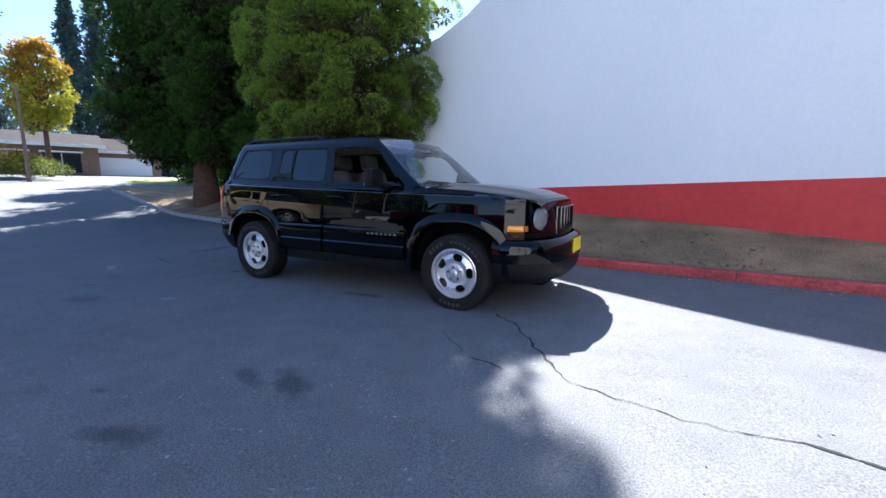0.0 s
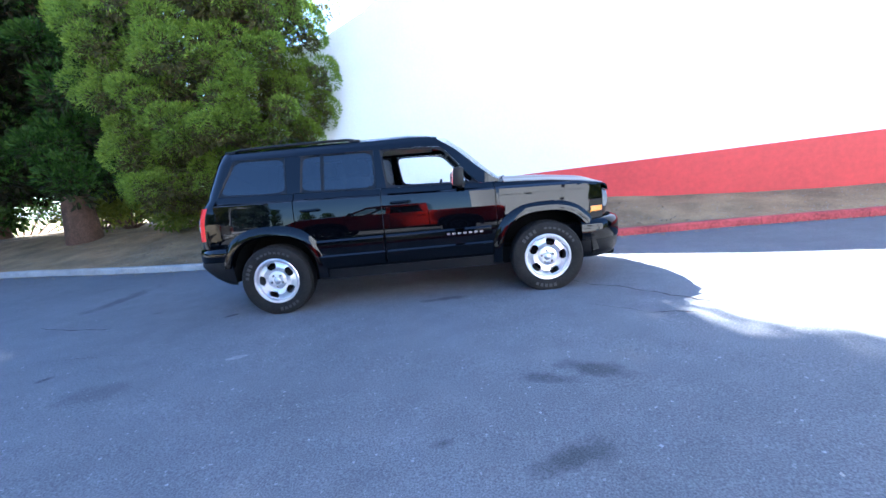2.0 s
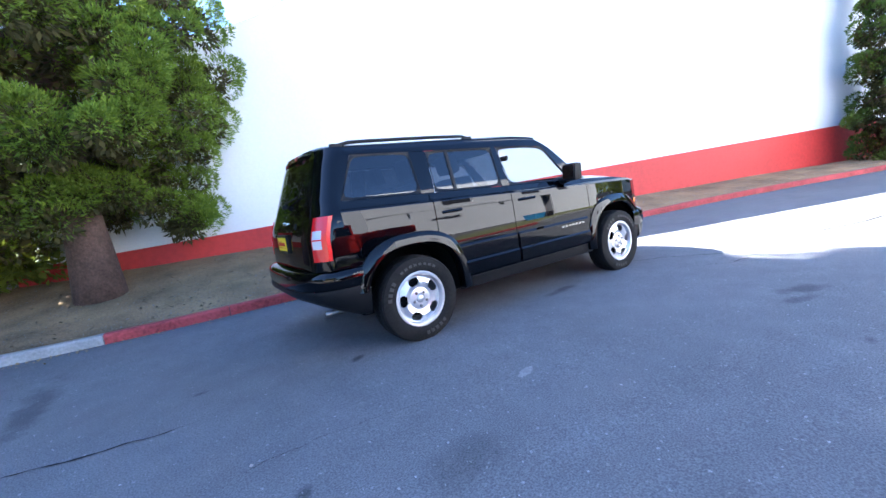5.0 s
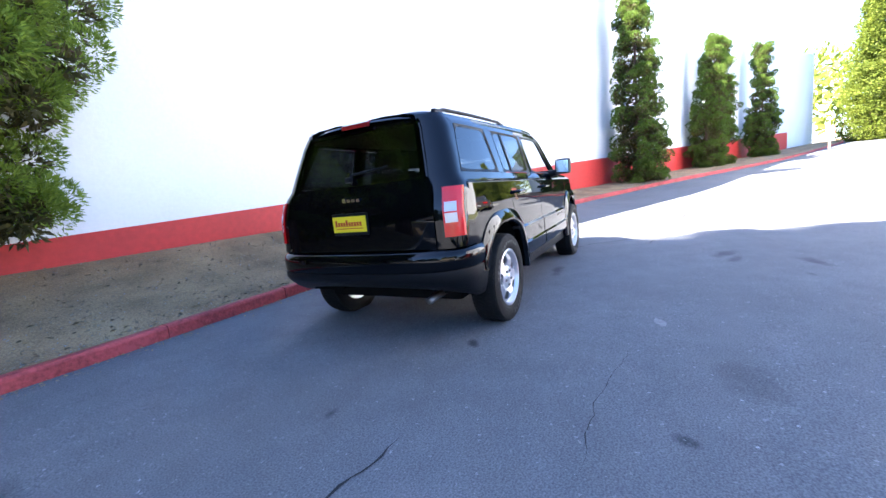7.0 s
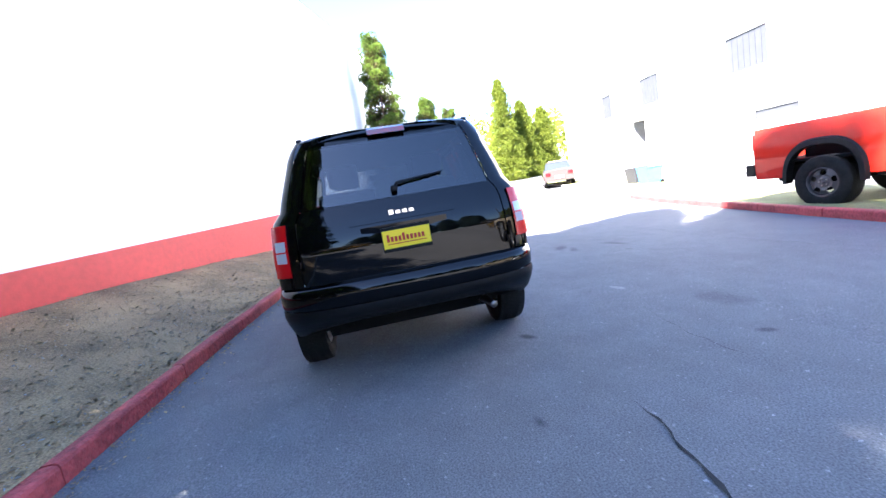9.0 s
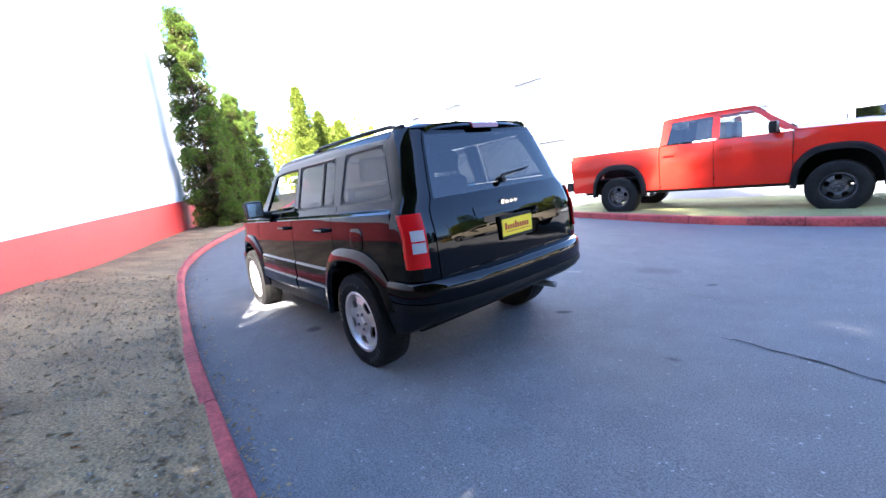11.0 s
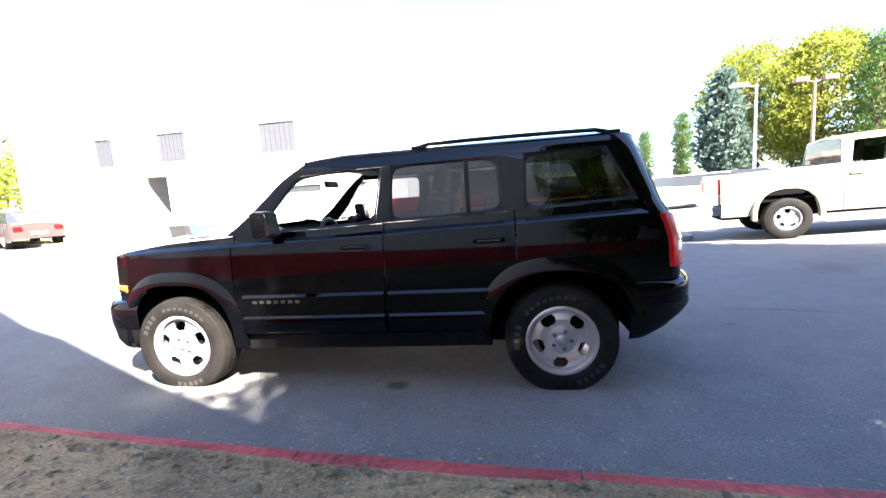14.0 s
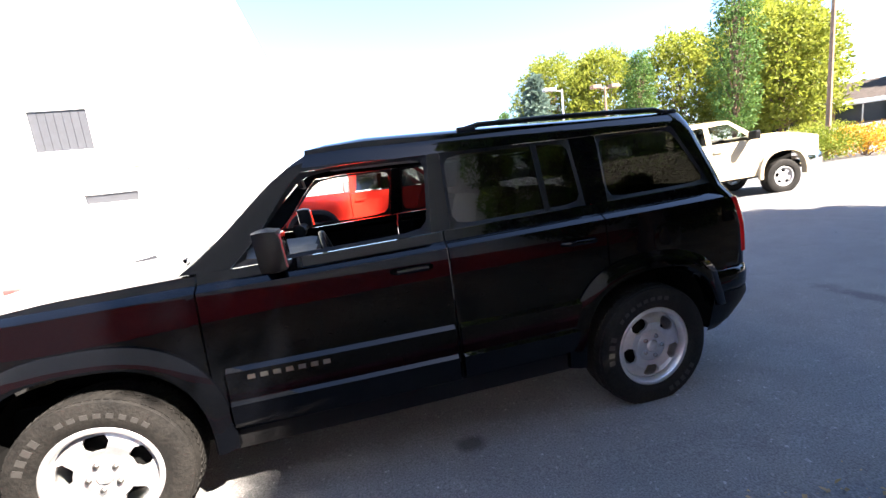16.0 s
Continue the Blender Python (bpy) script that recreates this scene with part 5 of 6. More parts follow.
part("bay_ceiling", box((DOOR[0] - 0.1, FY - 2.9, 3.05), (DOOR[1] + 0.1, FY - 0.3, 3.15)), M_GREY, hall)
for x in (5.2, 11.4):
    bm = bmesh.new()
    add_box(bm, (x - 0.12, FY, 2.75), (x + 0.12, FY + 0.16, 2.9), 0.02)
    part("wall_lamp", bm, M_GREY, hall)

# bins by the building
M_DGREY_BIN = plain("dark_plastic", (0.03, 0.03, 0.035), 0.5)


def bin_(x, y, color, label):
    z = road(x, y)
    root = thing("wheelie_bin", label, "bin", at=pose(x, y, z))
    part("tub", data([(-0.28, -0.28, 0.05), (0.28, -0.28, 0.05), (0.28, 0.28, 0.05), (-0.28, 0.28, 0.05), (-0.34, -0.36, 0.72), (0.34, -0.36, 0.72), (0.34, 0.36, 0.72), (-0.34, 0.36, 0.72)],
                     [(0, 1, 2, 3), (4, 5, 6, 7), (0, 1, 5, 4), (1, 2, 6, 5), (2, 3, 7, 6), (3, 0, 4, 7)]), color, root)
    part("lid", box((-0.36, -0.40, 0.72), (0.36, 0.36, 0.727), 0.02), color, root)
    for s in (-1, 1):
        part("wheel", tube([(s * 0.26 - 0.03, -0.3, 0.1), (s * 0.26 + 0.03, -0.3, 0.1)], 0.1, 14), M_RUBBER, root)


bin_(11.6, -11.3, M_DGREY_BIN, "dark grey wheeled rubbish bin beside the white building")
bin_(10.5, -11.1, plain("blue_plastic", (0.05, 0.3, 0.6), 0.45), "bright blue wheeled bin beside the white building")

# ---- the low office behind the red pickup ----
office = thing("office_building", "low pale office with a flat overhanging roof", "building")
OW = [(-5.37, -4.75, 0.55, 1.36), (-4.6, -4.0, 0.55, 1.36), (-3.86, -3.26, 0.55, 1.36)]
part("wall", wall_with_holes(-6.0, 2.9, -1, 1.8, -20.0, 0.25, OW), M_BUILDING, office)
part("side_wall", box((-6.0, -28, -1), (-5.75, -20.25, 1.8)), M_BUILDING, office)
part("roof", box((-6.4, -28.2, 1.8), (2.95, -19.4, 2.04), 0.03), mat("pale_fascia", (0.6, 0.56, 0.5), 0.7), office)
for a, b, c, d in OW:
    part("window", box((a, -20.2, c), (b, -20.17, d)), M_GLASS_DARK, office)


# ---- pickups ----
def pickup(name, label, at, paint, flare, wheel_thing, bumper, bed_dark=True):
    """A crew-cab pickup, nose towards +x, standing on z = 0."""
    root = thing(name, label, "pickup truck", at=at)
    wbh, r, W = 1.80, 0.53, 0.98
    # outline rows: half-width by height
    up = [(0.45, 0.95), (0.6, 0.98), (0.95, 1.0), (1.2, 0.99), (1.36, 0.965), (1.42, 0.94), (1.9, 0.80), (1.95, 0.74)]
    plan = [(-2.95, 0.96), (-2.7, 0.99), (2.2, 0.99), (2.55, 0.95), (2.8, 0.84), (2.95, 0.68)]
    Y = lambda x, z: lerp(plan, x) * lerp(up, z) * W

    def low(x):
        for cx in (wbh, -wbh):
            if abs(x - cx) < r:
                return 0.42 + 0.62 * (1 - (abs(x - cx) / r) ** 2.6) ** (1 / 2.6)
        return 0.52

    def panel(nm, x0, x1, hi, mm, lo=low, nz=8, owner=None):
        bm = bmesh.new()
        xs = sorted(set(steps(x0, x1, 0.08) + [e for cx in (wbh, -wbh) for e in (cx - r, cx + r, cx - r + 0.01, cx + r - 0.01, cx - r + 0.03, cx + r - 0.03) if x0 < e < x1]))
        add_sheet(bm, [[Vector((x, side * Y(x, z), z)) for x in xs for z in [lo(x) + (hi(x) - lo(x)) * j / nz]] for j in range(nz + 1)], 0.03, side)
        bmesh.ops.recalc_face_normals(bm, faces=bm.faces)
        return smooth_panel(part(nm, bm, mm, owner or root))

    for side in (1, -1):
        panel("bed_side", -2.93, -0.93, lambda x: 1.42, paint)
        rd = panel("rear_door", -0.91, 0.05, lambda x: 1.40, paint)
        fd = panel("front_door", 0.065, 1.22, lambda x: 1.40, paint)
        panel("front_wing", 1.235, 2.75, lambda x: lerp([(1.2, 1.40), (2.2, 1.36), (2.8, 1.26)], x), paint)
        for c, nm, mm, off in ((((-0.78, 1.43), (0.02, 1.43), (0.02, 1.84), (-0.70, 1.84)), "window", M_TINT, 0), (((0.14, 1.43), (1.10, 1.43), (0.62, 1.85), (0.14, 1.84)), "window", M_CLEAR, 0),
                               (((-0.93, 1.40), (-0.78, 1.43), (-0.70, 1.84), (-0.88, 1.90)), "pillar", paint, 0.004), (((0.02, 1.43), (0.14, 1.43), (0.14, 1.84), (0.02, 1.84)), "pillar", paint, 0.004),
                               (((1.10, 1.43), (1.32, 1.40), (0.66, 1.92), (0.62, 1.85)), "pillar", paint, 0.004), (((-0.70, 1.84), (0.62, 1.85), (0.66, 1.93), (-0.88, 1.92)), "roof_rail", paint, 0.004)):
            bm = bmesh.new()
            rows = []
            for j in range(5):
                v = j / 4
                rows.append([])
                for i in range(5):
                    u = i / 4
                    x = (c[0][0] * (1 - u) + c[1][0] * u) * (1 - v) + (c[3][0] * (1 - u) + c[2][0] * u) * v
                    z = (c[0][1] * (1 - u) + c[1][1] * u) * (1 - v) + (c[3][1] * (1 - u) + c[2][1] * u) * v
                    rows[-1].append(Vector((x, side * (Y(x, z) + off), z)))
            add_sheet(bm, rows, 0.02, side)
            bmesh.ops.recalc_face_normals(bm, faces=bm.faces)
            part(nm, bm, mm, (rd if c[0][0] < 0 else fd) if nm == "window" else root)
        for door, x in ((rd, -0.72), (fd, 0.25)):
            part("door_handle", box((x - 0.1, side * 0.95 - 0.02 + 0.02 * side, 1.20), (x + 0.1, side * 0.95 + 0.02 + 0.02 * side, 1.25), 0.01), paint, door)
        for cx in (wbh, -wbh):
            bm = bmesh.new()
            ring = []
            for k in range(25):
                th = math.pi * k / 24
                sx, sz = math.copysign(abs(math.cos(th)) ** 0.77, math.cos(th)), abs(math.sin(th)) ** 0.77
                ring.append([bm.verts.new((cx + sx * a, side * (0.97 + o), 0.42 + sz * b)) for a, b, o in ((r - 0.01, 0.61, -0.1), (r - 0.01, 0.61, 0.05), (r + 0.06, 0.69, 0.045), (r + 0.085, 0.715, -0.01))])
            for a, b in zip(ring, ring[1:]):
                for i in range(3):
                    bm.faces.new((a[i], a[i + 1], b[i + 1], b[i]))
            bmesh.ops.recalc_face_normals(bm, faces=bm.faces)
            smooth_panel(part("wheel_arch_flare", bm, flare, root))
            part("wheel_well", box((cx - r, side * 0.55 - 0.01, 0.5), (cx + r, side * 0.55 + 0.01, 1.1)), M_DARK, root)
            w = copy_thing(wheel_thing, pose(cx, side * 0.86, 0.415, 0, 17, 0 if side == 1 else 180))
            w.parent = root
        bm = bmesh.new()
        add_box(bm, (0.93, side * 1.14 - 0.13, 1.40), (1.05, side * 1.14 + 0.13, 1.60), 0.04)
        add_tube(bm, [(1.02, side * 0.93, 1.42), (1.0, side * 1.05, 1.45)], 0.035, 8)
        part("door_mirror", bm, M_TRIM, root)
        bm = bmesh.new()
        add_sheet(bm, [[Vector((x, side * y, z)) for x, y in ((2.50, 0.905), (2.66, 0.865), (2.80, 0.77), (2.885, 0.60))] for z in (1.04, 1.14, 1.235)], Vector((-0.03, 0, 0)))
        bmesh.ops.recalc_face_normals(bm, faces=bm.faces)
        part("headlamp", bm, M_HEADLAMP, root, smooth=True)
        bm = bmesh.new()
        add_sheet(bm, [[Vector((x, side * y, z)) for x, y in ((2.55, 0.925), (2.70, 0.86), (2.82, 0.76), (2.88, 0.58))] for z in (0.88, 0.96, 1.035)], Vector((-0.03, 0, 0)))
        bmesh.ops.recalc_face_normals(bm, faces=bm.faces)
        part("front_corner", bm, bumper, root, smooth=True)
        part("tail_lamp", box((-2.975, side * 0.84 - 0.07, 1.02), (-2.90, side * 0.84 + 0.07, 1.34), 0.02), M_TAIL, root, "red tail lamp")
    # roof, screens, bonnet
    bm = bmesh.new()
    add_sheet(bm, [[Vector((x, 0.78 * k / 6, z + 0.05 * (1 - (k / 6) ** 2))) for k in range(-6, 7)] for x, z in ((0.68, 1.91), (0.55, 1.935), (-0.2, 1.945), (-0.8, 1.93), (-0.89, 1.90))], Vector((0, 0, -0.03)))
    bmesh.ops.recalc_face_normals(bm, faces=bm.faces)
    smooth_panel(part("roof", bm, paint, root))
    part("windscreen", data([(1.36, -0.86, 1.40), (1.36, 0.86, 1.40), (0.66, 0.72, 1.93), (0.66, -0.72, 1.93)], [(0, 1, 2, 3)]), M_CLEAR, root)
    part("rear_screen", data([(-0.91, -0.86, 1.43), (-0.91, 0.86, 1.43), (-0.89, 0.74, 1.90), (-0.89, -0.74, 1.90)], [(0, 1, 2, 3)]), M_TINT, root)
    bm = bmesh.new()
    add_sheet(bm, [[Vector((x, lerp([(1.3, 0.93), (2.2, 0.92), (2.8, 0.72)], x) * k / 8, lerp([(1.3, 1.42), (2.2, 1.385), (2.72, 1.30), (2.86, 1.24)], x) + 0.05 * (1 - (k / 8) ** 4) + 0.03 * (2 < abs(k) < 5))) for k in range(-8, 9)] for x in (1.25, 1.5, 1.8, 2.1, 2.4, 2.65, 2.78, 2.86)], Vector((0, 0, -0.03)))
    bmesh.ops.recalc_face_normals(bm, faces=bm.faces)
    smooth_panel(part("bonnet", bm, paint, root))
    part("grille", box((2.80, -0.62, 0.86), (2.93, 0.62, 1.27), 0.04), bumper if bumper is M_TRIM else M_CHROME, root)
    bm = bmesh.new()
    add_sheet(bm, wrap(2.35, 0.68, 0.97, 3.2, [(-0.1, 0.48), (-0.02, 0.55), (0.0, 0.72), (-0.02, 0.86), (-0.1, 0.92)]), 0)
    bmesh.ops.recalc_face_normals(bm, faces=bm.faces)
    smooth_panel(part("front_bumper", bm, bumper, root), 60)
    part("rear_bumper", box((-3.10, -0.95, 0.58), (-2.92, 0.95, 0.80), 0.03), bumper, root)
    part("tailgate", box((-2.96, -0.80, 0.80), (-2.90, 0.80, 1.42), 0.02), paint, root)
    part("bed_front", box((-0.97, -0.9, 0.8), (-0.93, 0.9, 1.40)), paint, root)
    part("bed_floor", box((-2.9, -0.92, 0.78), (-0.97, 0.92, 0.82)), M_DARK, root)
    part("chassis", box((-2.85, -0.5, 0.42), (2.6, 0.5, 0.72), 0.03), M_DARK, root)
    part("sill_bar", box((-1.15, -0.9, 0.46), (1.15, 0.9, 0.60), 0.03), M_TRIM, root)
    part("cabin", box((-0.88, -0.9, 0.72), (1.25, 0.9, 0.8)), M_CABIN, root)
    for x, y in ((0.35, 0.42), (0.35, -0.42), (-0.6, 0.42), (-0.6, -0.42)):
        s = part("seat", box((x - 0.22, y - 0.25, 0.85), (x + 0.3, y + 0.25, 1.05), 0.05), M_CABIN, root)
        part("backrest", box((x - 0.30, y - 0.24, 1.0), (x - 0.16, y + 0.24, 1.72), 0.05), M_CABIN, s)
    part("dashboard", box((0.85, -0.85, 1.0), (1.25, 0.85, 1.38), 0.04), M_CABIN, root)
    return root


M_ORANGE = paint_mat("red_truck_paint", (0.50, 0.022, 0.012), 0.05)
M_WHITE_PAINT = paint_mat("white_truck_paint", (0.72, 0.70, 0.66), 0.08)
M_CREAM_PAINT = paint_mat("cream_truck_paint", (0.50, 0.42, 0.30), 0.08)
big_wheel = make_wheel(M_RIM, 0.415, 0.225, 0.27)
dark_wheel = make_wheel(plain("dark_wheel_paint", (0.07, 0.07, 0.075), 0.35, 0.6), 0.425, 0.225, 0.28)
for w in (big_wheel, dark_wheel):
    w.parent = None

RT = Vector((-2.72, -7.15)), Vector((0.80, -6.95))
mid = (RT[0] + RT[1]) / 2
ang = math.degrees(math.atan2(RT[0].y - RT[1].y, RT[0].x - RT[1].x))
off = Matrix.Rotation(radians(ang), 2) @ Vector((0, -0.93))
# its left flank is turned to the drive: the centre line lies behind the wheels that are seen
red_truck = pickup("pickup_truck", "red crew-cab pickup with black flares on the grass island", pose(mid.x + off.x * -1 * 1, mid.y - 0.93, road(0, -7.5) + 0.06, 0, 0, ang), M_ORANGE, M_TRIM, dark_wheel, M_TRIM)
white_truck = pickup("pickup_truck", "cream crew-cab pickup parked in the sun", pose(-8.70, -6.41, road(-8.70, -6.41), 0, -2.6, 166.0), M_CREAM_PAINT, M_CREAM_PAINT, big_wheel, M_CHROME)
silver_truck = pickup("pickup_truck", "silver pickup parked behind the red one", pose(-2.1, -15.0, road(-2.1, -15.0), 0, 0, 5.0), M_WHITE_PAINT, M_WHITE_PAINT, big_wheel, M_CHROME)
for w in (big_wheel, dark_wheel):
    for o in list(w.children_recursive):
        bpy.data.objects.remove(o)
    bpy.data.objects.remove(w)


# ---- parked cars far off ----
def parked_car(label, at, paint, long=4.6, high=1.45):
    root = thing("parked_car", label, "car", "parked cars", at=at)
    bm = bmesh.new()
    prof = [(-2.2, 0.35, 0.92, 0.78), (-2.1, 0.25, 0.98, 0.84), (-1.5, 0.22, 1.0, 0.88), (0, 0.22, 0.96, 0.9), (1.1, 0.22, 0.95, 0.88), (1.8, 0.24, 0.85, 0.84), (2.2, 0.3, 0.72, 0.74), (2.3, 0.38, 0.6, 0.6)]
    rows = [[Vector((x, -w, lo)), Vector((x, -w * 1.02, (lo + hi) / 2)), Vector((x, -w * 0.95, hi)), Vector((x, 0, hi + 0.05)), Vector((x, w * 0.95, hi)), Vector((x, w * 1.02, (lo + hi) / 2)), Vector((x, w, lo))] for x, lo, hi, w in prof]
    add_sheet(bm, rows, 0)
    for r in (rows[0], rows[-1]):
        bm.faces.new([bm.verts.new(p) for p in r])
    bmesh.ops.recalc_face_normals(bm, faces=bm.faces)
    smooth_panel(part("body", bm, paint, root), 50)
    bm = bmesh.new()
    add_sheet(bm, [[Vector((x, -w, z)), Vector((x, -w * 0.92, z)), Vector((x, w * 0.92, z)), Vector((x, w, z))] for x, z, w in ((-1.85, 0.99, 0.78), (-1.15, high - 0.03, 0.62), (0.1, high - 0.01, 0.62), (1.15, 0.96, 0.78))], 0)
    for s in (-1, 1):
        bm.faces.new([bm.verts.new((x, s * w, z)) for x, z, w in ((-1.85, 0.99, 0.78), (-1.15, high - 0.03, 0.62), (0.1, high - 0.01, 0.62), (1.15, 0.96, 0.78))])
    bmesh.ops.recalc_face_normals(bm, faces=bm.faces)
    part("glasshouse", bm, M_GLASS_DARK, root)
    part("roof", box((-1.15, -0.60, high - 0.03), (0.1, 0.60, high + 0.02), 0.015), paint, root)
    for s in (-1, 1):
        part("tail_lamp", box((-2.24, s * 0.62 - 0.13, 0.68), (-2.12, s * 0.62 + 0.13, 0.84), 0.01), M_TAIL, root)
        part("headlamp", box((2.16, s * 0.58 - 0.13, 0.58), (2.28, s * 0.58 + 0.1, 0.70), 0.01), M_LENS, root)
        for x in (-1.35, 1.38):
            wh = part("wheel", tube([(x, s * 0.66, 0.32), (x, s * 0.88, 0.32)], 0.32, 24), M_RUBBER, root)
            part("rim", tube([(x, s * 0.86, 0.32), (x, s * 0.892, 0.32)], 0.21, 20), M_RIM, wh)
    part("number_plate", box((-2.235, -0.25, 0.5), (-2.21, 0.25, 0.62)), M_FRAME, root)
    return root


M_SILVER = paint_mat("silver_paint", (0.45, 0.46, 0.48))
M_DGREY = paint_mat("dark_grey_paint", (0.05, 0.055, 0.06))
M_CAR_RED = paint_mat("maroon_paint", (0.3, 0.02, 0.03))
M_PEWTER = paint_mat("pewter_paint", (0.06, 0.05, 0.048))
parked_car("brownish grey saloon parked on the sunny drive", pose(19.6, -11.5, road(19.6, -11.5), 0, 0, -22), M_PEWTER)
parked_car("white car parked beside the silver one", pose(24.5, -14.0, road(24.5, -14), 0, 0, -25), M_WHITE_PAINT)
for k, (p, l) in enumerate(((M_DGREY, "dark grey"), (M_WHITE_PAINT, "white"), (M_CAR_RED, "maroon"), (M_DGREY, "dark grey"), (M_SILVER, "silver"), (M_WHITE_PAINT, "white"), (M_DGREY, "dark grey"))):
    x, y = -8.6 - 0.35 * k, -31.0 + 2.75 * k * 0.82
    parked_car(l + " car in the sunny row of parked cars", pose(x - 2.0, y, road(x, y), 0, 0, 158 + 4 * math.sin(k * 3.1)), p)
parked_car("silver car parked near the grass island", pose(-9.1, -17.0, road(-9.1, -17.0), 0, 0, 172), M_SILVER)

# ---- lamp posts and poles ----
def lamp_post(x, y, h, heads, label, material=M_BROWN, name="street_lamp"):
    root = thing(name, label, "lamp post", at=pose(x, y, road(x, y)))
    part("pole", tube([(0, 0, -0.2), (0, 0, h * 0.5), (0, 0, h)], [0.11, 0.09, 0.07], 10), material, root)
    for s in heads:
        part("arm", tube([(0, 0, h - 0.15), (s * 0.5, 0, h - 0.05)], 0.035, 8), material, root)
        part("lamp_head", box((min(s * 0.35, s * 0.95), -0.2, h - 0.1), (max(s * 0.35, s * 0.95), 0.2, h + 0.12), 0.03), material, root)
    return root


lamp_post(-16.9, -20.9, 5.6, (-1, 1), "brown lamp post with two square heads")
lamp_post(-17.3, -26.6, 6.7, (1.6,), "pale lamp post with one long arm", M_GREY)
lamp_post(-21.6, -11.6, 9.0, (), "brown wooden utility pole beside the shrubs", M_BROWN, "utility_pole")
lamp_post(-31.0, 6.0, 5.6, (), "thin brown pole beside the road", M_BROWN, "sign_pole")
sign = thing("sign_post", "small brown sign on a post at the end of the wall", "sign", at=pose(27.6, -10.3, 0.75))
part("post", box((-0.05, -0.05, -0.2), (0.05, 0.05, 1.2)), M_BROWN, sign)
part("board", box((-0.07, -0.22, 0.85), (-0.05, 0.22, 1.35), 0.005), mat("faded_red_sign", (0.35, 0.12, 0.08), 0.7), sign)


# ---- houses ----
def house(name, label, at, long, deep, high, windows, roof_high=1.6):
    root = thing(name, label, "house", at=at)
    part("wall", wall_with_holes(-long / 2, long / 2, -1, high, 0, 0.25, windows), M_BROWN, root)
    part("back_wall", box((-long / 2, deep - 0.2, -1), (long / 2, deep, high)), M_BROWN, root)
    for s in (-1, 1):
        part("end_wall", data([(s * long / 2, 0, -1), (s * long / 2, deep, -1), (s * long / 2, deep, high), (s * long / 2, deep / 2, high + roof_high), (s * long / 2, 0, high), (s * (long / 2 - 0.2), 0, -1), (s * (long / 2 - 0.2), deep, -1)], [(0, 1, 2, 3, 4)]), M_BROWN, root)
    a, e = long / 2 + 0.5, 0.7
    for y0, y1 in ((-e, deep / 2), (deep + e, deep / 2)):
        part("roof", data([(-a, y0, high - 0.15), (a, y0, high - 0.15), (a, y1, high + roof_high), (-a, y1, high + roof_high), (-a, y0, high + 0.03), (a, y0, high + 0.03), (a, y1, high + roof_high + 0.18), (-a, y1, high + roof_high + 0.18)],
                          [(0, 1, 2, 3), (4, 5, 6, 7), (0, 1, 5, 4), (1, 2, 6, 5), (2, 3, 7, 6), (3, 0, 4, 7)]), M_ROOFING, root)
    part("fascia", box((-a, -e - 0.04, high - 0.2), (a, -e, high + 0.06)), M_FRAME, root)
    for x0, x1, z0, z1 in windows:
        w = part("window", box((x0, -0.16, z0), (x1, -0.14, z1)), M_GLASS_DARK, root)
        part("frame", box(((x0 + x1) / 2 - 0.04, -0.2, z0), ((x0 + x1) / 2 + 0.04, -0.165, z1)), M_FRAME, w)
        part("awning", box((x0 - 0.15, -0.95, z1 + 0.02), (x1 + 0.15, -0.26, z1 + 0.12)), M_FRAME, root)
    return root


HZ = 1.9
house("house", "low brown house with a shingle roof and white awnings", pose(-43.0, 8.2, HZ, 0, 0, 73), 11.6, 8, 2.5, [(-4.6, -2.2, 0.3, 1.8), (-0.9, 1.4, 0.2, 1.8), (2.2, 4.6, 0.2, 1.8)], 1.1)
garage = house("garage", "low brown garage with a wide white door", pose(-45.5, 17.0, HZ + 0.2, 0, 0, 73), 7.0, 6, 2.2, [], 1.3)
part("garage_door", box((-1.9, -0.32, -0.1), (2.7, -0.24, 1.6), 0.02), M_FRAME, garage, "white garage door")
house("house", "low brown house behind the shrubs across the road", pose(-38.5, -21.0, 1.6, 0, 0, 120), 14, 9, 2.0, [(-5, -2.5, 0.4, 1.7), (-1, 2, 0.4, 1.7), (3.5, 5.5, 0.4, 1.7)])

# ---- trees and shrubs beyond ----
FAR = "yellow-green columnar conifers at the end of the wall"
for k, (x, y, h) in enumerate(((41, -16.2, 11.2), (43.5, -19.4, 9.2), (45, -22.6, 8.4))):
    conifer("columnar_conifer", (x, y, 1.0), h, 2.7, 0.0, 70 + k, M_HEDGE, "sunlit yellow-green conifer at the end of the wall", 300, 62, 0.17, ragged=0.25, trunk=0.15, top=0.06, bulge=0.1, group=FAR)
broadleaf("maple_tree", (-36.7, 8.9, 1.5), 9.4, 1.75, 80, M_GOLD, "autumn maple with yellow-green leaves and an orange top", 140, 80, 0.24, clear=0.40, top_material=M_MAPLE, clump=0.17)
for k, (x, y, h, s) in enumerate(((-26, -34, 11, 4.0), (-30, -28.5, 10.5, 4.0), (-31.5, -21, 9.5, 3.6), (-36, -27, 12, 4.5), (-24, -40, 12, 4.5), (-42, -30, 14, 5))):
    broadleaf("broadleaf_tree", (x, y, 0.4), h, s, 90 + k, M_BROAD, "light green broadleaf tree along the street", 150, 110, 0.31, clear=0.22)
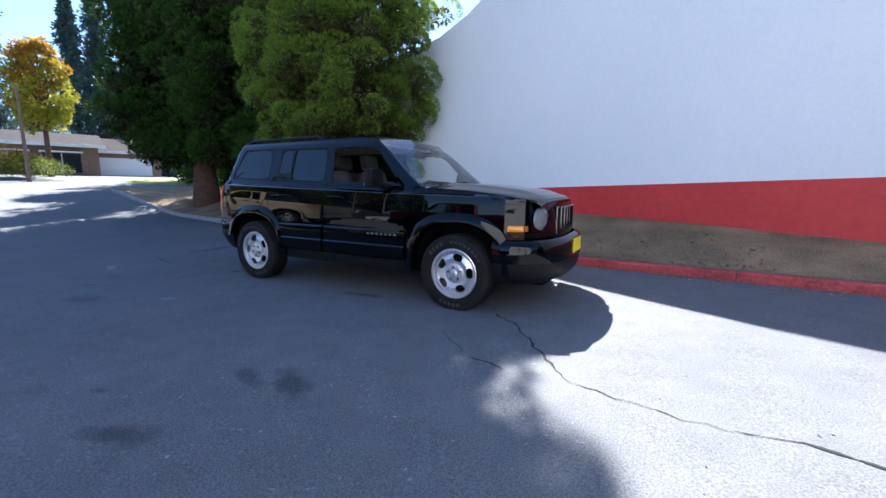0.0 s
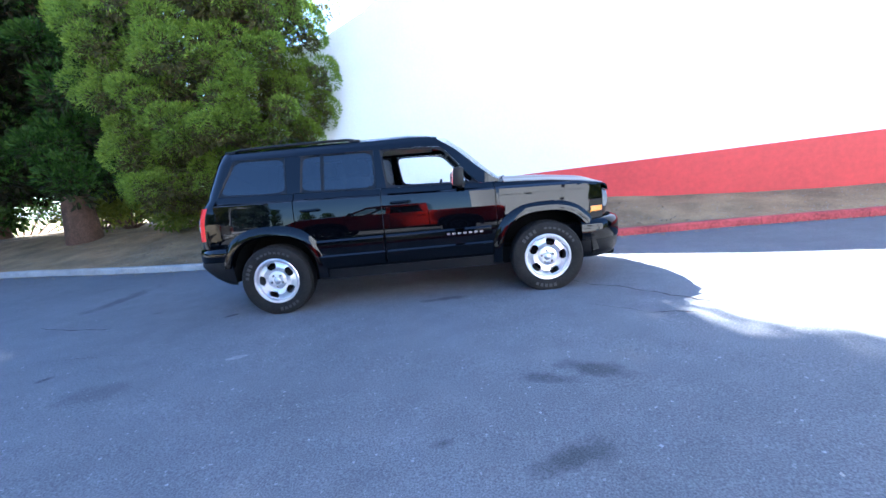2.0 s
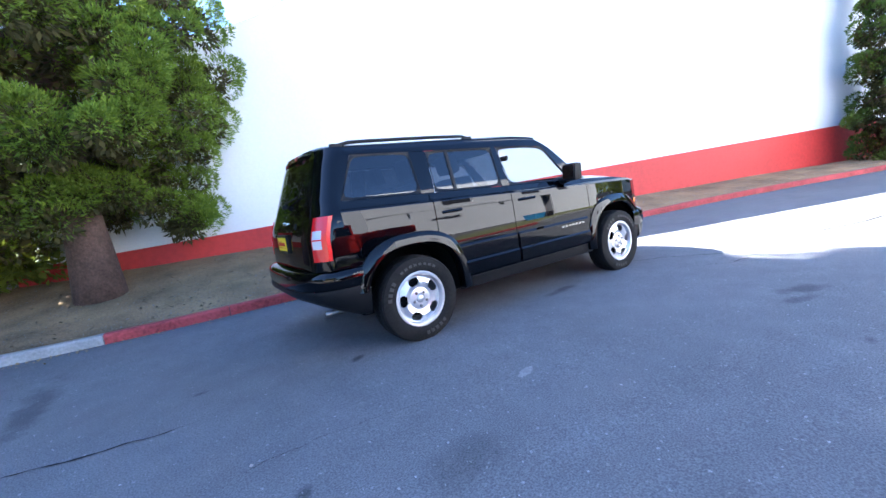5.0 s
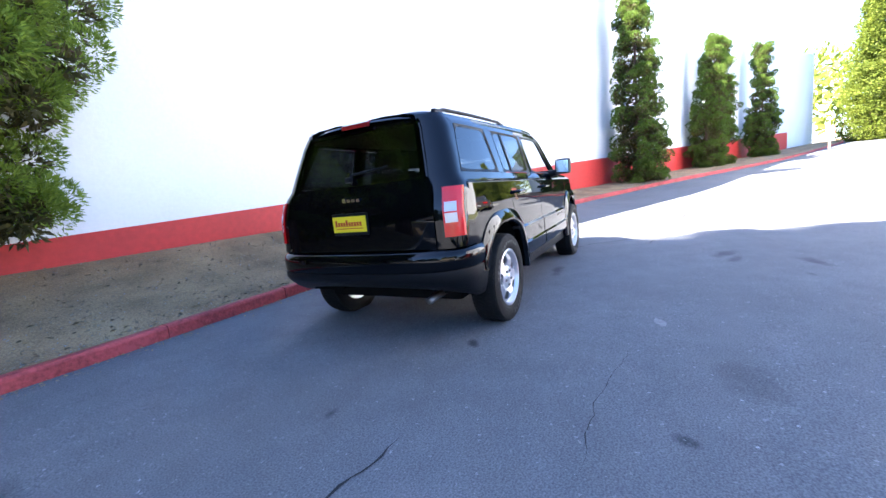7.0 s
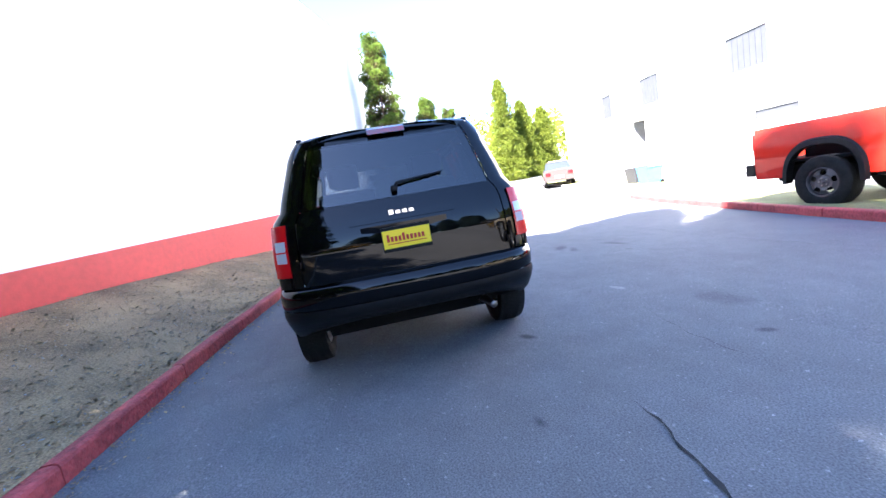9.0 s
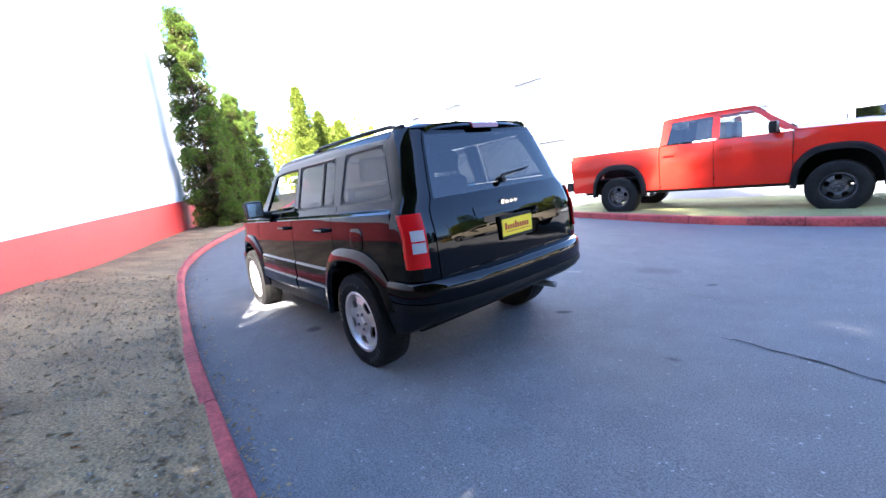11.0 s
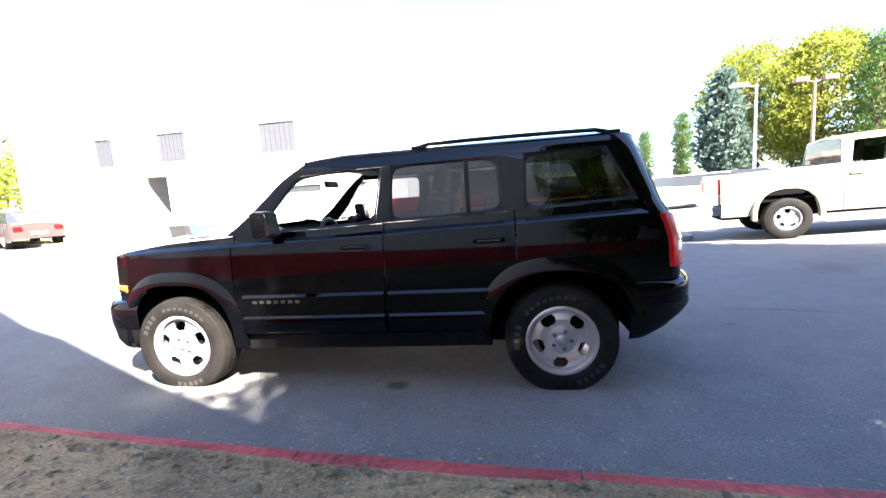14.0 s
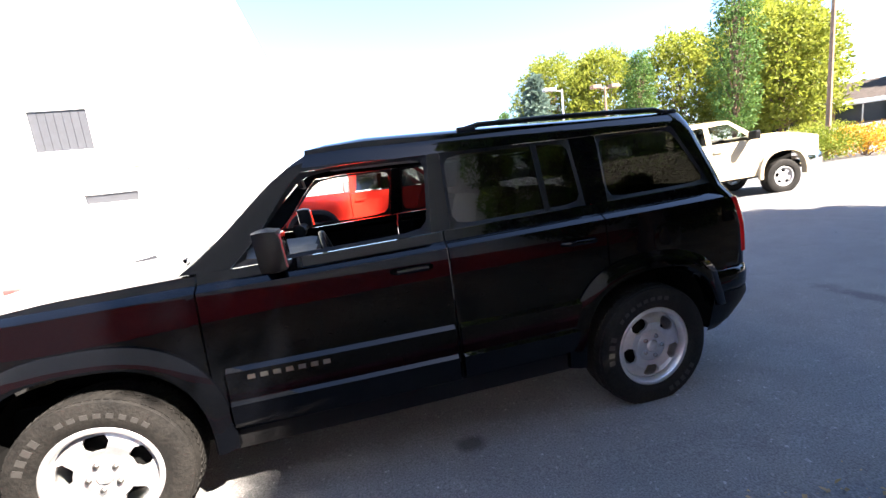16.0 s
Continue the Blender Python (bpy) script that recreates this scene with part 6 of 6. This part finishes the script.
for k, (x, y, h, s) in enumerate(((-22.6, -17.0, 10.8, 1.15), (-24.2, -26.6, 9.0, 1.1), (-17.8, -39, 6.8, 0.8), (-17.9, -49.5, 6.6, 0.9), (-16.9, -55, 6.4, 0.9))):
    broadleaf("poplar_tree", (x, y, 0.3), h, s, 110 + k, M_POPLAR, "slim upright green poplar", 110, 80, 0.17, slim=True, clear=0.16, trunk=0.11)
for k, (x, y, h) in enumerate(((-29, -50, 12.5), (-33, -47, 14), (-19, -34, 9.5))):
    conifer("fir_tree", (x, y, 0), h, 1.9, 1.0, 130 + k, M_FIR, "dark fir tree at the edge of the car park", 170, 26, 0.5, trunk=0.2, group=FIRS)


for k, (x, y, h) in enumerate(((-50, 4, 11), (-53, -2, 14), (-49, -7, 12), (-52, -12, 15), (-46, -16, 11), (-56, 1, 16), (-55, -17, 16))):
    conifer("fir_tree", (x, y, 1.6), h, 3.2, 0.6, 150 + k, M_FIR, "dark fir tree closing the far side of the road", 170, 26, 0.5, trunk=0.2, group=FIRS)


# sunny lawn beyond the end of the bank
M_LAWN = leaf_mat("sunny_lawn_grass", (0.16, 0.22, 0.025), (0.32, 0.34, 0.05))
lawn = bmesh.new()
rings = []
for i in range(1, 7):
    ring = []
    for k in range(28):
        a = 2 * math.pi * k / 28
        q = i / 6 * (1 + 0.08 * noise.noise((math.cos(a) * 2, math.sin(a) * 2, 3.0)))
        x, y = -32.0 + 2.6 * q * math.cos(a) - 1.2 * q * math.sin(a), 14.6 + 3.6 * q * math.sin(a)
        ring.append(lawn.verts.new((x, y, road(x, y) + (0.10 if i < 6 else -0.02) + 0.03 * noise.noise((x, y, 0)))))
    rings.append(ring)
lawn.faces.new(rings[0])
for a, b in zip(rings, rings[1:]):
    for k in range(28):
        lawn.faces.new((a[k], b[k], b[(k + 1) % 28], a[(k + 1) % 28]))
bmesh.ops.recalc_face_normals(lawn, faces=lawn.faces)
tagged(part("lawn", lawn, M_LAWN, None, smooth=True), "small sunny yellow-green lawn beyond the dirt bank", "lawn", kind="structure")


def shrub(x, y, z, r, h, seed, material, label):
    rng = np.random.default_rng(seed)
    root = thing("shrub", label, "shrub", at=pose(x, y, z))
    verts, stems = [], bmesh.new()
    for i in range(26):
        a, q = i * 2.4, math.sqrt((i + 0.5) / 26) * r
        c = (math.cos(a) * q, math.sin(a) * q, h * (0.35 + 0.5 * (1 - (q / r) ** 2)))
        if i % 4 == 0:
            add_tube(stems, [(0, 0, -0.05), (c[0] * 0.5, c[1] * 0.5, c[2] * 0.6), c], [0.03, 0.02, 0.01], 5)
        sprays(verts, rng, c, 0.42 * r, 160, 0.12, flat=0.7)
    part("stems", stems, M_BARK, root)
    from_lists("foliage", verts, material, root)


for k, (x, y, r, h, mm, l) in enumerate(((-19.8, -11.0, 1.3, 1.3, M_HEDGE, "yellow-green shrub beside the road"), (-22.3, -10.6, 1.5, 1.2, M_MAPLE, "rust and yellow shrub beside the road"), (-24.5, -14.0, 1.8, 1.6, M_BROAD, "green shrub in front of the house"),
                                      (-33.5, 6.7, 1.7, 1.1, M_HEDGE, "yellow-green shrub in front of the house"), (-35.5, 5.0, 2.6, 2.0, M_MAPLE, "rust coloured shrub in front of the house"),
                                      (-6.0, 6.4, 1.1, 1.1, M_BROAD, "low green shrub under the conifers"), (-8.9, 7.2, 1.3, 1.1, M_BROAD, "low green shrub under the conifers"), (-5.3, 4.9, 0.8, 0.8, M_HEDGE, "yellow-green shrub at the corner of the wall"), (-6.6, 7.6, 1.5, 2.2, M_POPLAR, "dark green bush under the conifers"), (-10.6, 8.2, 1.8, 2.2, M_POPLAR, "dark green bush under the conifers"), (-9.0, 10.4, 1.9, 2.6, M_POPLAR, "dark green bush under the conifers"), (-14.6, 9.5, 1.9, 2.2, M_POPLAR, "dark green bush under the conifers"))):
    zz = bank(x, y) if x > -12 and y > 0 else (1.6 if x < -30 else road(x, y))
    shrub(x, y, zz, r, h, 200 + k, mm, l)

# wooded rise closing the view at the end of the drive
rng = np.random.default_rng(7)
verts = []
for i in range(420):
    x, y = 62 + 40 * rng.random(), -70 + 62 * rng.random()
    z = 1.5 + (x - 60) * 0.22 + 7 * rng.random()
    sprays(verts, rng, (x, y, z), 2.6, 26, 1.1, flat=0.9)
wood = from_lists("far_woodland", verts, M_BROAD, None)
tagged(wood, "sunlit woodland closing the view beyond the drive", "trees", kind="stuff")


# ---- cracks, stains and litter on the ground ----
ground = bpy.data.objects["ground"]
M_CRACK = plain("crack_filled_with_grit", (0.018, 0.017, 0.016), 0.95)
M_STAIN = mat("old_oil_on_asphalt", (0.045, 0.045, 0.047), 0.75, var=0.45, scale=9, fine=90, bump=0.3, bump_scale=150)
M_PALE = mat("pale_scuffed_asphalt", (0.19, 0.187, 0.18), 0.95, var=0.3, scale=20, fine=90)
M_PAPER = plain("paper", (0.62, 0.56, 0.5), 0.9)
M_LEAF = leaf_mat("dead_leaves", (0.20, 0.13, 0.055), (0.42, 0.31, 0.17))
M_TWIG = leaf_mat("dry_twigs", (0.15, 0.105, 0.06), (0.30, 0.24, 0.16))
M_STONE = mat("grey_pebbles", (0.26, 0.25, 0.235), 0.9, var=0.4, scale=12, fine=60)


def crack(points, width, seed, material=M_CRACK, wander=0.06):
    """A ragged strip along a few plan points, on the ground."""
    rnd = random.Random(seed)
    bm = bmesh.new()
    prev = None
    total = sum((Vector(b) - Vector(a)).length for a, b in zip(points, points[1:]))
    n = max(6, int(total / 0.05))
    for i in range(n + 1):
        s = total * i / n
        for a, b in zip(points, points[1:]):
            d = (Vector(b) - Vector(a)).length
            if s <= d + 1e-6:
                break
            s -= d
        way = (Vector(b) - Vector(a)).normalized()
        nrm = Vector((-way.y, way.x))
        p = Vector(a) + way * s + nrm * wander * (noise.noise((i * 0.21, seed, 0)) + 0.4 * rnd.uniform(-1, 1) * 0.5)
        w = width * (0.25 + rnd.random()) * min(1, 0.2 + 3 * i / n, 0.2 + 3 * (1 - i / n)) * (0.5 + 0.9 * abs(noise.noise((i * 0.13, seed, 5))))
        pair = [bm.verts.new((q.x, q.y, road(q.x, q.y) + 0.003)) for q in (p + nrm * w, p - nrm * w)]
        if prev:
            bm.faces.new((prev[0], prev[1], pair[1], pair[0]))
        prev = pair
    for f in bm.faces:
        f.normal_update()
        if f.normal.z < 0:
            f.normal_flip()
    part("crack", bm, material, ground)


def stain(x, y, rx, ry, turn, seed, material=M_STAIN, name="oil_stain"):
    bm = bmesh.new()
    rim = []
    for k in range(36):
        a = 2 * math.pi * k / 36
        q = 1 + 0.55 * noise.noise((math.cos(a) * 1.3, math.sin(a) * 1.3, seed * 3.7)) + 0.3 * noise.noise((math.cos(a) * 5, math.sin(a) * 5, seed))
        u, v = rx * q * math.cos(a), ry * q * math.sin(a)
        c, s = math.cos(radians(turn)), math.sin(radians(turn))
        px, py = x + u * c - v * s, y + u * s + v * c
        rim.append(bm.verts.new((px, py, road(px, py) + 0.0025)))
    bm.faces.new(rim)
    part(name, bm, material, ground)


crack([(1.5, -0.57), (1.99, -1.06), (2.34, -1.55), (2.52, -1.79)], 0.020, 1)
crack([(2.52, -1.79), (2.96, -1.9), (3.26, -1.92)], 0.008, 21)
crack([(3.26, -1.92), (3.51, -1.89), (3.78, -1.96), (4.4, -2.2), (5.4, -2.4)], 0.026, 22, wander=0.03)
crack([(1.48, -1.35), (1.84, -1.74)], 0.007, 2)
crack([(1.84, -1.74), (2.01, -1.76), (2.17, -1.79)], 0.017, 23)
crack([(-2.94, -0.87), (-3.2, -0.85), (-3.45, -0.80), (-4.05, -0.61)], 0.012, 4, wander=0.03)
crack([(-1.76, -1.72), (-2.43, -1.63), (-2.94, -1.63)], 0.003, 5, wander=0.03)
crack([(-2.6, -4.9), (-1.2, -4.4), (0.6, -4.2), (2.4, -4.6)], 0.004, 8)
crack([(0.9, -0.75), (1.6, -0.72), (2.2, -0.95), (2.9, -1.0)], 0.004, 11, M_PALE, 0.02)
stain(-1.24, -1.89, 0.07, 0.03, 20, 14, M_PALE, "scuff")

scrap = thing("paper_scrap", "small pale paper scrap lying on the asphalt", "litter", at=pose(-0.64, 0.60, 0.004, 0, 0, 25))
bm = bmesh.new()
vs = [[bm.verts.new((-0.05 + 0.05 * i, -0.03 + 0.03 * j, 0.006 * ((i + j) % 2) + 0.001)) for j in range(3)] for i in range(3)]
for i in range(2):
    for j in range(2):
        bm.faces.new((vs[i][j], vs[i + 1][j], vs[i + 1][j + 1], vs[i][j + 1]))
part("sheet", bm, M_PAPER, scrap)


def scatter(name, label, category, count, seed, place, size, material, lift=0.004, pebble=False):
    """Many small bits strewn over a surface."""
    rng = np.random.default_rng(seed)
    verts = []
    for _ in range(count):
        x, y, z = place(rng)
        s = size * (0.4 + 1.2 * rng.random() ** 2)
        a = rng.random() * 6.283
        d, e = np.array((math.cos(a), math.sin(a), 0.3 * rng.normal())) * s, np.array((-math.sin(a), math.cos(a), 0.3 * rng.normal())) * s * 0.6
        c = np.array((x, y, z + lift))
        if pebble:
            top = c + np.array((0, 0, s * 0.55))
            verts.append(np.stack([c + d, c + e, top, top + d * 0.1]))
            verts.append(np.stack([c + e, c - d, top, top - d * 0.1]))
            verts.append(np.stack([c - d, c - e, top, top - d * 0.1]))
            verts.append(np.stack([c - e, c + d, top, top + d * 0.1]))
        else:
            verts.append(np.stack([c - d, c - e + (0, 0, s * 0.2), c + d, c + e + (0, 0, s * 0.2)]))
    ob = from_lists(name, verts, material, None)
    return tagged(ob, label, category, kind="stuff")


def on_bank(rng, x0=-9, x1=14):
    x = x0 + (x1 - x0) * rng.random()
    k = kerb_y(x) + 0.11
    y = k + (min(wall_y(x), k + 3.2) - k) * rng.random() ** 1.5
    return x, y, bank(x, y)


def by_kerb(rng):
    x = -9 + 22 * rng.random()
    y = kerb_y(x) - abs(rng.normal()) * 0.10 - 0.01
    return x, y, road(x, y)


def on_road(rng):
    x, y = -7 + 13 * rng.random(), -5.5 + 7.2 * rng.random()
    y = min(y, kerb_y(x) - 0.05)
    return x, y, road(x, y)


scatter("leaf_litter", "dead brown needles and leaves over the dirt bank", "leaves", 9000, 21, on_bank, 0.011, M_LEAF)
scatter("dead_twigs", "pale dry twigs and chips over the dirt bank", "twigs", 5000, 31, lambda rng: on_bank(rng, -6, 4), 0.018, M_TWIG, 0.006)
scatter("gravel", "grey pebbles and crumbs on the dirt bank", "gravel", 6000, 22, on_bank, 0.010, M_STONE, 0.0, True)
scatter("gutter_litter", "dry leaves and grit gathered along the kerb", "leaves", 2600, 23, by_kerb, 0.012, M_LEAF)
scatter("road_grit", "pale grit and leaf crumbs strewn over the asphalt", "grit", 2600, 24, on_road, 0.007, M_PALE)
